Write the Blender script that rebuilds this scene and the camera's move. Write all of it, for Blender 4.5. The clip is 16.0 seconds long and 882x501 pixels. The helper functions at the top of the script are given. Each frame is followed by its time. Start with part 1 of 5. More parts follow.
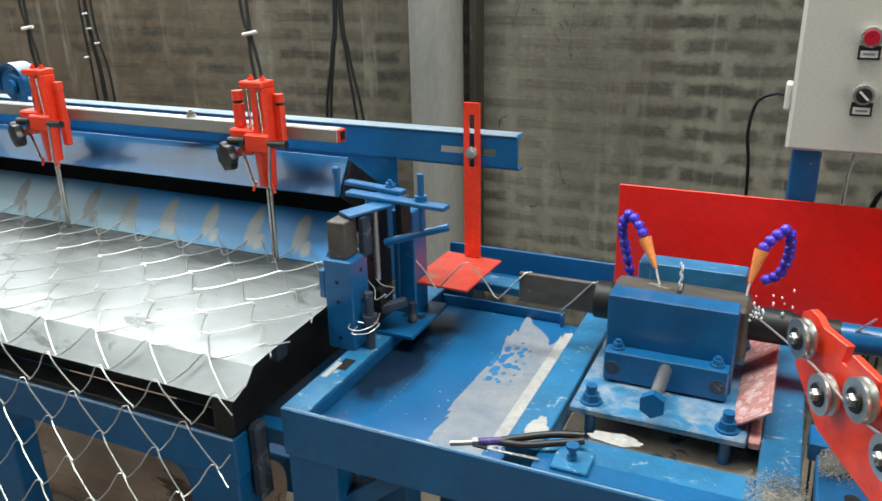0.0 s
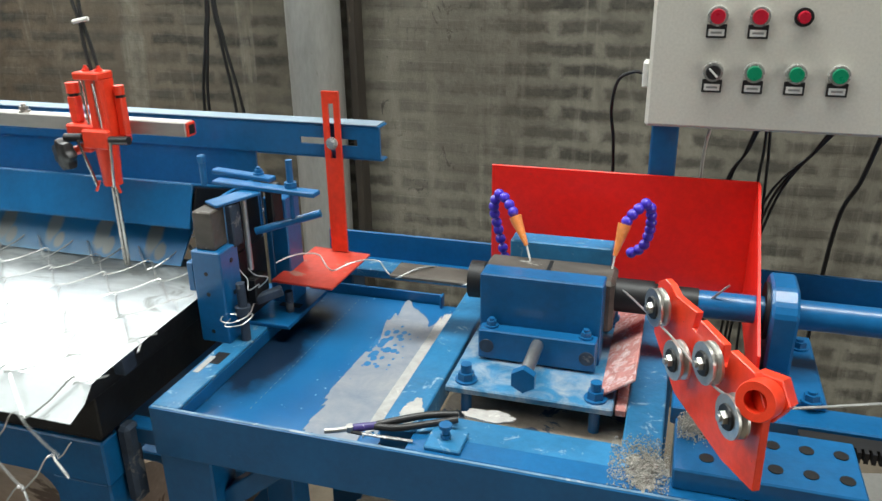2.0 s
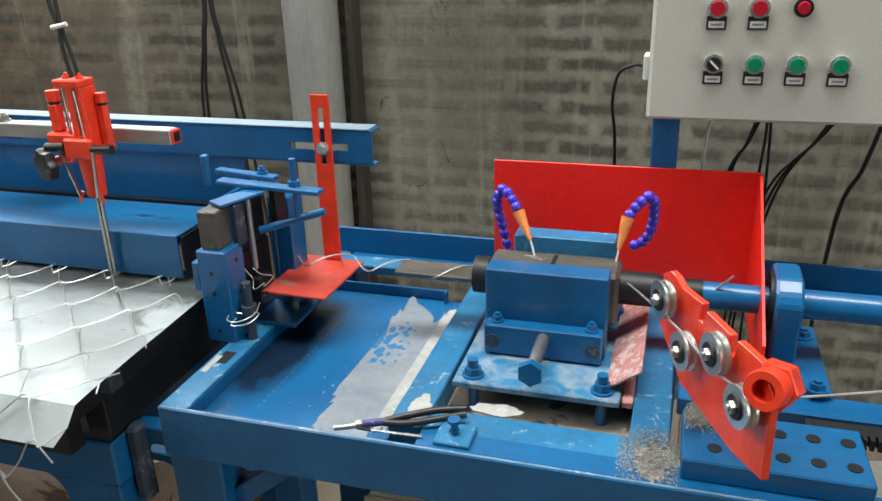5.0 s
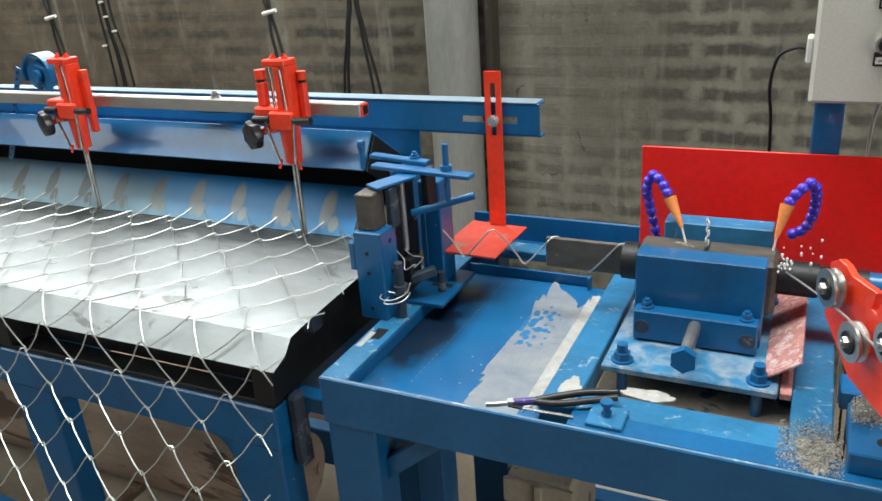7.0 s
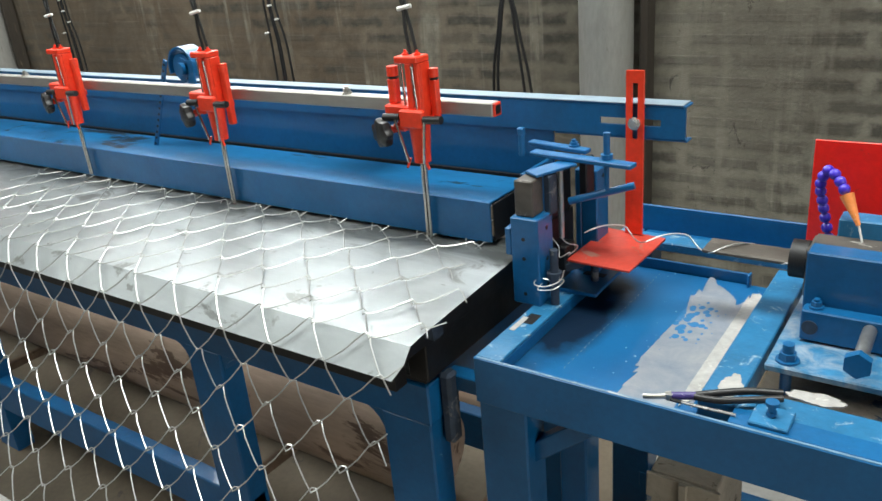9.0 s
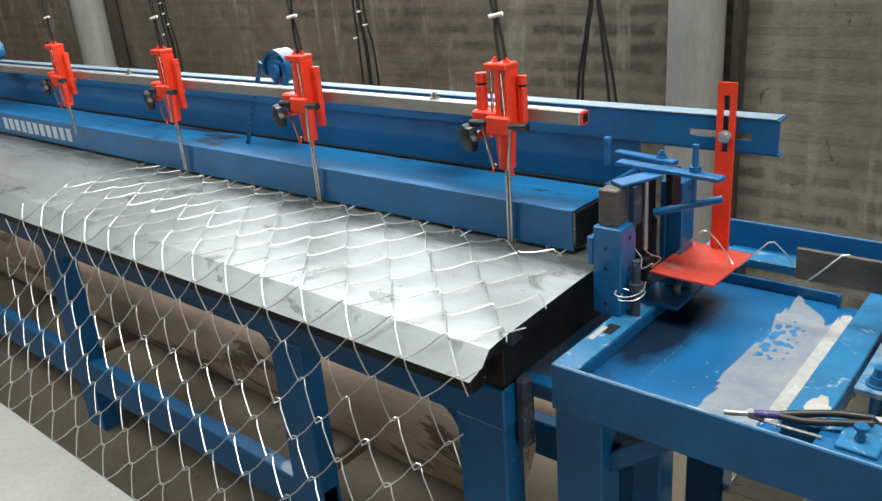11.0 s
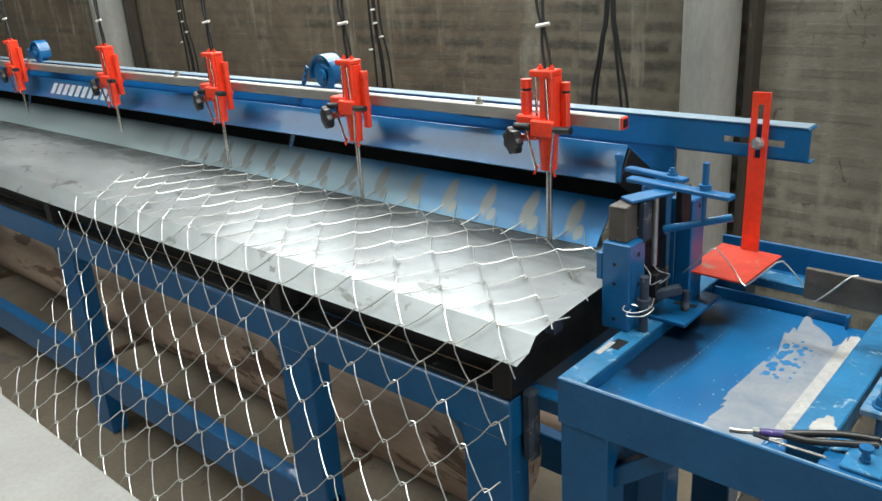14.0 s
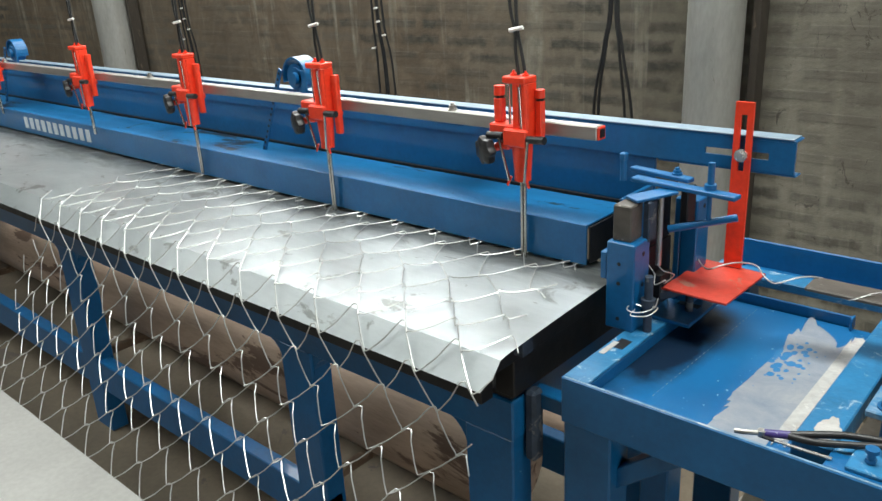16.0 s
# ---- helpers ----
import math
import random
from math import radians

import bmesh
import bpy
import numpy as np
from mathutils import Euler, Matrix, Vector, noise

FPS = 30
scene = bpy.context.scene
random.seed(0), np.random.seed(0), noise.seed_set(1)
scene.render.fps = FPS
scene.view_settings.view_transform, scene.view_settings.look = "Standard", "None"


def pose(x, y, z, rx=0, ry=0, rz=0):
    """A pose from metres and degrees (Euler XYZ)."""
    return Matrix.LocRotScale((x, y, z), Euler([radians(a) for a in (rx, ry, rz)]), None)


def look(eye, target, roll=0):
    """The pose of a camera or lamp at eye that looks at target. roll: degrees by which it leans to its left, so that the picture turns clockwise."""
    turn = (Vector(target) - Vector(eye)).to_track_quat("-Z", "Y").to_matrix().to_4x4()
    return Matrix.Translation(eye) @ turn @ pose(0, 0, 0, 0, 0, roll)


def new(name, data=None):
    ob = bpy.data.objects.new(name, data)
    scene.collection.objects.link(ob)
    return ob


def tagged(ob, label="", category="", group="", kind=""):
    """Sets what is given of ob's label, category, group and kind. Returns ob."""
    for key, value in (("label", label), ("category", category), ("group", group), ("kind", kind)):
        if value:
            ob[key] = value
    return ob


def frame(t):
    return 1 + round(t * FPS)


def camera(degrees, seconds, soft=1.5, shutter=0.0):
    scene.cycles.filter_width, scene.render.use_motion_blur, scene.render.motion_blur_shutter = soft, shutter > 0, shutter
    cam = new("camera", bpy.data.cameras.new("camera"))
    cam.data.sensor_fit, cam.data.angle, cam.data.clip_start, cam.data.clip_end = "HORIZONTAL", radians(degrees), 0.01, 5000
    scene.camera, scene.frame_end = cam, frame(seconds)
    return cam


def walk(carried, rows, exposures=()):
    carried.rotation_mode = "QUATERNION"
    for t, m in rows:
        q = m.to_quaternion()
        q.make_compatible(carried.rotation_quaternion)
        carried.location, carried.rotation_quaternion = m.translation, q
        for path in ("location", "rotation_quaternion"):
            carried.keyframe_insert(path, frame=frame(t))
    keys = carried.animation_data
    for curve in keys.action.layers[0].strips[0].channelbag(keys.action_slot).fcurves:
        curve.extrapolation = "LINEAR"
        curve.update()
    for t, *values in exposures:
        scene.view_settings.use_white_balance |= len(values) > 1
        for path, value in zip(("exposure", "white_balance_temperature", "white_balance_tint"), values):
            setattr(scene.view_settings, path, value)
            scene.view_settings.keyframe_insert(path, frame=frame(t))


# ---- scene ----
cam = camera(58.6, 16.0, soft=1.5, shutter=0.25)
PATH = [
    (0, (0.633, -0.797, 1.411), (0.2391, 0.0520, 1.0585), -1.18),
    (0.5, (0.646, -0.785, 1.409), (0.3010, 0.0817, 1.0480), -0.87),
    (1, (0.659, -0.779, 1.406), (0.3484, 0.0994, 1.0422), -0.61),
    (1.5, (0.670, -0.775, 1.405), (0.3833, 0.1091, 1.0367), -0.60),
    (2, (0.677, -0.774, 1.406), (0.3987, 0.1113, 1.0340), -0.88),
    (2.5, (0.677, -0.776, 1.407), (0.4053, 0.1104, 1.0318), -1.06),
    (3, (0.677, -0.778, 1.406), (0.4083, 0.1086, 1.0309), -1.34),
    (5.5, (0.661, -0.783, 1.408), (0.3791, 0.0987, 1.0303), -2.19),
    (6, (0.649, -0.796, 1.408), (0.3344, 0.0753, 1.0301), -2.71),
    (6.5, (0.637, -0.812, 1.408), (0.2710, 0.0384, 1.0296), -3.39),
    (7, (0.629, -0.824, 1.407), (0.2173, 0.0042, 1.0275), -4.05),
    (7.5, (0.621, -0.838, 1.407), (0.1679, -0.0317, 1.0265), -4.58),
    (8, (0.611, -0.850, 1.409), (0.1225, -0.0656, 1.0279), -4.88),
    (8.5, (0.603, -0.858, 1.409), (0.0818, -0.0940, 1.0291), -5.12),
    (9, (0.594, -0.865, 1.412), (0.0466, -0.1203, 1.0317), -5.20),
    (9.5, (0.592, -0.873, 1.413), (0.0156, -0.1475, 1.0366), -5.25),
    (10, (0.589, -0.882, 1.412), (-0.0088, -0.1723, 1.0402), -5.18),
    (12.5, (0.596, -0.891, 1.418), (-0.0362, -0.2025, 1.0621), -4.21),
    (13, (0.598, -0.893, 1.418), (-0.0350, -0.2042, 1.0651), -4.04),
    (13.5, (0.599, -0.894, 1.418), (-0.0347, -0.2054, 1.0661), -3.86),
    (14, (0.598, -0.896, 1.419), (-0.0359, -0.2069, 1.0687), -3.70),
    (14.5, (0.597, -0.897, 1.417), (-0.0365, -0.2067, 1.0670), -3.45),
    (15, (0.596, -0.895, 1.419), (-0.0386, -0.2066, 1.0678), -3.55),
    (15.5, (0.593, -0.897, 1.416), (-0.0407, -0.2071, 1.0659), -3.35),
    (16, (0.590, -0.899, 1.415), (-0.0433, -0.2091, 1.0647), -3.26),
]

walk(cam, [(t, look(eye, target, roll)) for t, eye, target, roll in PATH])

# ---- world and light ----
world = bpy.data.worlds.new("world")
scene.world = world
world.use_nodes = True
wt = world.node_tree
bg = wt.nodes["Background"]
sky = wt.nodes.new("ShaderNodeTexSky")
sky.sky_type, sky.sun_disc, sky.sun_elevation, sky.sun_rotation = "NISHITA", False, radians(48), radians(200)
wt.links.new(sky.outputs["Color"], bg.inputs["Color"])
bg.inputs["Strength"].default_value = 0.05
scene.view_settings.exposure = 0.0


def area_lamp(name, m, sx, sy, watts, colour):
    lamp = bpy.data.lights.new(name, "AREA")
    lamp.shape, lamp.size, lamp.size_y, lamp.energy, lamp.color = "RECTANGLE", sx, sy, watts, colour
    ob = new(name, lamp)
    ob.matrix_world = m
    return ob


WALL_Y = 1.473
# unseen daylight: roof lights and window placed by their reflections, doorway added as fill
area_lamp("skylight_lamp", look((-4.2, -2.1, 4.5), (-4.2, -2.1, 0)), 5.6, 2.7, 228, (0.96, 1.0, 0.95))
area_lamp("skylight_lamp", look((0.4, 0.1, 4.5), (0.4, 0.1, 0)), 3.6, 1.0, 240, (0.96, 1.0, 0.95))
area_lamp("window_lamp", look((-1.6, WALL_Y + 0.12, 2.38), (-1.2, 0.0, 1.5)), 2.7, 1.3, 116, (0.96, 1.0, 0.98))
area_lamp("doorway_fill_lamp", look((4.85, -2.2, 1.7), (0.0, 0.2, 1.0)), 2.6, 2.8, 78, (0.99, 1.0, 0.95))


# ---- materials ----
def nodes_of(name):
    m = bpy.data.materials.new(name)
    m.use_nodes = True
    nt = m.node_tree
    return m, nt, nt.nodes["Principled BSDF"]


def ramp(nt, fac, stops):
    r = nt.nodes.new("ShaderNodeValToRGB")
    while len(r.color_ramp.elements) < len(stops):
        r.color_ramp.elements.new(0.5)
    for e, (p, c) in zip(r.color_ramp.elements, stops):
        e.position, e.color = p, (c if len(c) == 4 else (*c, 1))
    nt.links.new(fac, r.inputs["Fac"])
    return r.outputs["Color"]


def noise_tex(nt, scale, detail=5, rough=0.6, vec=None, distort=0.0):
    n = nt.nodes.new("ShaderNodeTexNoise")
    n.inputs["Scale"].default_value, n.inputs["Detail"].default_value = scale, detail
    n.inputs["Roughness"].default_value, n.inputs["Distortion"].default_value = rough, distort
    if vec is None:
        vec = nt.nodes.new("ShaderNodeNewGeometry").outputs["Position"]
    nt.links.new(vec, n.inputs["Vector"])
    return n.outputs["Fac"]


def coords(nt, sx=1, sy=1, sz=1, objects=True):
    m = nt.nodes.new("ShaderNodeMapping")
    m.inputs["Scale"].default_value = (sx, sy, sz)
    src = nt.nodes.new("ShaderNodeTexCoord").outputs["Object"] if objects else nt.nodes.new("ShaderNodeNewGeometry").outputs["Position"]
    nt.links.new(src, m.inputs["Vector"])
    return m.outputs["Vector"]


def mix(nt, fac, a, b, mode="MIX"):
    m = nt.nodes.new("ShaderNodeMix")
    m.data_type, m.blend_type = "RGBA", mode
    for sock, v in ((m.inputs["Factor"], fac), (m.inputs[6], a), (m.inputs[7], b)):
        if isinstance(v, (int, float)):
            sock.default_value = v
        elif isinstance(v, tuple):
            sock.default_value = (*v, 1)
        else:
            nt.links.new(v, sock)
    return m.outputs[2]


def bump(nt, b, height, strength, dist):
    n = nt.nodes.new("ShaderNodeBump")
    n.inputs["Strength"].default_value, n.inputs["Distance"].default_value = strength, dist
    nt.links.new(height, n.inputs["Height"])
    nt.links.new(n.outputs["Normal"], b.inputs["Normal"])


def surface(name, colour, rough, metal=0.0, vary=0.25, scale=6.0, grain=90.0, relief=0.15, spots=None, spot_at=0.68, spot_scale=22.0, stretch=(1, 1, 1), rough_vary=0.12, coat=0.0, edge=0.03):
    """Colour with slow variation, fine grain, worn or dirty spots, uneven gloss and light relief."""
    m, nt, b = nodes_of(name)
    v = coords(nt, *stretch)
    big, fine = noise_tex(nt, scale, 6, 0.65, v, 0.4), noise_tex(nt, grain, 3, 0.6, v)
    lo, hi = tuple(c * (1 - vary) for c in colour), tuple(min(1, c * (1 + vary)) for c in colour)
    col = ramp(nt, big, [(0.3, lo), (0.7, hi)])
    col = mix(nt, 0.16, col, ramp(nt, fine, [(0.35, tuple(c * 0.5 for c in colour)), (0.65, hi)]))
    if spots:
        mask = ramp(nt, noise_tex(nt, spot_scale, 8, 0.7, v, 0.6), [(spot_at, (0, 0, 0)), (min(1, spot_at + edge), (1, 1, 1))])
        col = mix(nt, mask, col, spots)
    nt.links.new(col, b.inputs["Base Color"])
    rr = nt.nodes.new("ShaderNodeMapRange")
    rr.inputs["To Min"].default_value, rr.inputs["To Max"].default_value = max(0.02, rough - rough_vary), min(1, rough + rough_vary)
    nt.links.new(noise_tex(nt, scale * 2.3, 5, 0.6, v), rr.inputs["Value"])
    nt.links.new(rr.outputs["Result"], b.inputs["Roughness"])
    b.inputs["Metallic"].default_value = metal
    b.inputs["Coat Weight"].default_value = coat
    bump(nt, b, fine, relief, 0.002)
    return m


BLUE_C = (0.003, 0.105, 0.275)
BLUE = surface("blue_machine_paint", BLUE_C, 0.37, vary=0.22, scale=5, spots=(0.16, 0.29, 0.42), spot_at=0.7, spot_scale=34, coat=0.3, rough_vary=0.04)
BLUE_DIRTY = surface("blue_paint_dirty", (0.02, 0.15, 0.31), 0.38, vary=0.3, scale=9, spots=(0.32, 0.43, 0.51), spot_at=0.58, spot_scale=42, relief=0.3, edge=0.1)
CRUST = surface("crusted_blue_paint", (0.03, 0.17, 0.33), 0.45, vary=0.35, scale=14, spots=(0.3, 0.35, 0.4), spot_at=0.42, spot_scale=26, relief=0.4, edge=0.26)
DIE = surface("oily_dark_die_steel", (0.09, 0.078, 0.067), 0.5, 0.2, vary=0.45, scale=18, spots=(0.34, 0.32, 0.29), spot_at=0.62, spot_scale=40, stretch=(0.4, 1, 1))
WORN_RED = surface("worn_red_paint", (0.5, 0.05, 0.03), 0.42, vary=0.25, scale=16, spots=(0.36, 0.16, 0.12), spot_at=0.6)
OLD_BAR = surface("blackened_old_bar", (0.05, 0.04, 0.03), 0.75, vary=0.4, scale=8, spots=(0.13, 0.1, 0.07), spot_at=0.62, stretch=(1, 1, 0.2))
SLUDGE = surface("dried_cream_sludge", (0.34, 0.29, 0.23), 0.6, vary=0.4, scale=12, spots=(0.06, 0.09, 0.14), spot_at=0.56, spot_scale=12, relief=0.5)
BLUE_OILY = surface("oil_stained_blue_paint", (0.006, 0.12, 0.29), 0.42, vary=0.3, scale=7, spots=(0.008, 0.012, 0.02), spot_at=0.58, spot_scale=8, stretch=(0.4, 1, 1))
STRIP = surface("weathered_grey_strip", (0.2, 0.27, 0.33), 0.5, 0.3, vary=0.2, scale=6, spots=(0.2, 0.18, 0.15), spot_at=0.66, stretch=(0.3, 1, 1))
WATER = surface("milky_coolant", (0.8, 0.82, 0.82), 0.15, vary=0.05, scale=40)
RED = surface("red_paint", (0.95, 0.016, 0.007), 0.38, vary=0.16, scale=3, spots=(0.5, 0.05, 0.03), spot_at=0.66)
ORANGE = surface("orange_red_paint", (0.84, 0.052, 0.018), 0.36, vary=0.2, scale=14, spots=(0.25, 0.05, 0.03), spot_at=0.66, spot_scale=40, coat=0.2)
STEEL = surface("bare_steel", (0.52, 0.51, 0.48), 0.34, 0.9, vary=0.2, scale=12, spots=(0.2, 0.13, 0.09), spot_at=0.7)
TUBE_STEEL = surface("dull_steel_tube", (0.42, 0.41, 0.39), 0.46, 0.8, vary=0.16, scale=5, spots=(0.32, 0.26, 0.2), spot_at=0.68, stretch=(0.25, 1, 1))
CHROME = surface("ground_steel_rod", (0.62, 0.6, 0.57), 0.2, 1.0, vary=0.1, scale=30)
GALV = surface("galvanised_wire", (0.58, 0.59, 0.575), 0.36, 0.75, vary=0.2, scale=25, relief=0.05)
# DARK also colours strips that stand in for shade
DARK = surface("black_oily_steel_and_shade", (0.014, 0.014, 0.015), 0.5, 0.2, vary=0.4, scale=14, spots=(0.05, 0.038, 0.03), spot_at=0.68)
BLACKP = surface("black_plastic", (0.014, 0.014, 0.015), 0.42, vary=0.3, scale=20)
RUBBER = surface("black_cable_sheath", (0.012, 0.012, 0.012), 0.5, vary=0.3, scale=20)
WHITEP = surface("white_plastic", (0.75, 0.74, 0.7), 0.4, vary=0.08, scale=20)
GREY = surface("cream_grey_enamel", (0.60, 0.575, 0.51), 0.36, vary=0.05, scale=2, grain=240, relief=0.05, spots=(0.42, 0.4, 0.36), spot_at=0.76, coat=0.1)
PILLAR = surface("grey_painted_pipe", (0.33, 0.325, 0.3), 0.33, 0.1, vary=0.24, scale=4, spots=(0.2, 0.19, 0.17), spot_at=0.64, stretch=(1, 1, 0.3))
RUST = surface("rusty_brown_steel", (0.18, 0.118, 0.078), 0.75, 0.1, vary=0.4, scale=6, spots=(0.26, 0.19, 0.13), spot_at=0.55, stretch=(0.2, 1, 1), relief=0.4)
PURPLE = surface("violet_plastic", (0.06, 0.035, 0.5), 0.3, vary=0.15, scale=30, coat=0.2)
VIOLET = surface("dark_violet_rubber", (0.05, 0.035, 0.16), 0.4, vary=0.3, scale=60, spots=(0.4, 0.4, 0.5), spot_at=0.62, spot_scale=120)
NOZZLE = surface("orange_plastic", (0.8, 0.27, 0.08), 0.28, vary=0.15, scale=30, spots=(0.85, 0.6, 0.45), spot_at=0.63, spot_scale=50)
BEZEL = surface("bright_button_ring", (0.66, 0.66, 0.64), 0.25, 0.7, vary=0.06, scale=40)
GREEN = surface("green_button_plastic", (0.0, 0.24, 0.11), 0.3, vary=0.08, scale=30, coat=0.3)
REDB = surface("red_button_plastic", (0.45, 0.01, 0.03), 0.3, vary=0.08, scale=30, coat=0.3)
RESIDUE = surface("dried_white_residue", (0.37, 0.36, 0.345), 0.7, vary=0.22, scale=22, spots=(0.47, 0.455, 0.43), spot_at=0.6, spot_scale=30, relief=0.6)
CHIPS = surface("metal_grit", (0.36, 0.345, 0.31), 0.6, 0.5, vary=0.5, scale=150, grain=400, relief=0.9)
PANEL = surface("scuffed_grey_sheet", (0.31, 0.305, 0.29), 0.5, 0.2, vary=0.09, scale=4, spots=(0.33, 0.31, 0.29), spot_at=0.66, relief=0.1)
PRINT = surface("white_stencil_paint", (0.55, 0.6, 0.64), 0.5, vary=0.1, scale=60)
GRIME = surface("grimy_grey_blue", (0.03, 0.045, 0.07), 0.72, vary=0.5, scale=20, spots=(0.14, 0.14, 0.14), spot_at=0.58)
PINK = surface("wet_red_sheet", (0.52, 0.24, 0.22), 0.25, vary=0.3, scale=24, spots=(0.6, 0.43, 0.42), spot_at=0.52, spot_scale=60, relief=0.4)
EDGE = surface("worn_pale_blue_edge", (0.11, 0.21, 0.31), 0.45, vary=0.4, scale=30, spots=(0.3, 0.36, 0.4), spot_at=0.58)
PAPER = surface("weathered_cardboard", (0.42, 0.37, 0.29), 0.8, vary=0.2, scale=8, spots=(0.12, 0.1, 0.07), spot_at=0.6)
CEMENT = surface("dusty_concrete_floor", (0.15, 0.122, 0.088), 0.85, vary=0.25, scale=2.2, grain=60, relief=0.4, spots=(0.1, 0.085, 0.07), spot_at=0.6, spot_scale=3.5)
PIPE = surface("dusty_brown_pipe", (0.4, 0.29, 0.215), 0.7, vary=0.35, scale=5, spots=(0.16, 0.1, 0.07), spot_at=0.58, spot_scale=10, stretch=(0.2, 1, 1), relief=0.4)
PLASTER = surface("grey_plaster", (0.075, 0.072, 0.066), 0.85, vary=0.12, scale=2)


def sheet_material():
    """Zinc sheet with a brushed sheen, grey smears, dark scuffs and foot marks."""
    m, nt, b = nodes_of("zinc_sheet")
    v = coords(nt, 0.35, 1, 1)
    big = noise_tex(nt, 5, 7, 0.7, v, 0.6)
    col = ramp(nt, big, [(0.3, (0.5, 0.54, 0.55)), (0.7, (0.76, 0.8, 0.81))])
    scuff = ramp(nt, noise_tex(nt, 10, 6, 0.6, coords(nt, 0.9, 1.2, 1), 0.8), [(0.61, (0, 0, 0)), (0.66, (0.8,) * 3)])
    col = mix(nt, scuff, col, (0.3, 0.31, 0.3))
    # dark rubbed band along the back where wires drag, plate shade painted in
    sep = nt.nodes.new("ShaderNodeSeparateXYZ")
    nt.links.new(coords(nt, 1, 1, 1), sep.inputs[0])
    band = nt.nodes.new("ShaderNodeMapRange")
    band.inputs["From Min"].default_value, band.inputs["From Max"].default_value = 0.16, 0.33
    nt.links.new(sep.outputs["Y"], band.inputs["Value"])
    worn = nt.nodes.new("ShaderNodeMath")
    worn.operation = "MULTIPLY"
    nt.links.new(band.outputs["Result"], worn.inputs[0])
    nt.links.new(noise_tex(nt, 9, 6, 0.65, coords(nt, 0.7, 1.6, 1), 1.2), worn.inputs[1])
    col = mix(nt, ramp(nt, worn.outputs[0], [(0.22, (0,) * 3), (0.55, (0.85,) * 3)]), col, (0.2, 0.215, 0.21))
    nt.links.new(col, b.inputs["Base Color"])
    b.inputs["Metallic"].default_value = 0.68
    r = ramp(nt, noise_tex(nt, 7, 5, 0.6, v), [(0.3, (0.36,) * 3), (0.7, (0.54,) * 3)])
    nt.links.new(r, b.inputs["Roughness"])
    bump(nt, b, noise_tex(nt, 3.5, 3, 0.5, coords(nt, 0.5, 1, 1)), 0.25, 0.01)
    return m


def calc(nt, op, a, b=0.0):
    n = nt.nodes.new("ShaderNodeMath")
    n.operation = op
    for sock, v in ((n.inputs[0], a), (n.inputs[1], b)):
        if isinstance(v, (int, float)):
            sock.default_value = v
        else:
            nt.links.new(v, sock)
    return n.outputs[0]


COURSE, BRICK_LONG, FIRST_ROW = 0.0605, 0.245, 0.0165


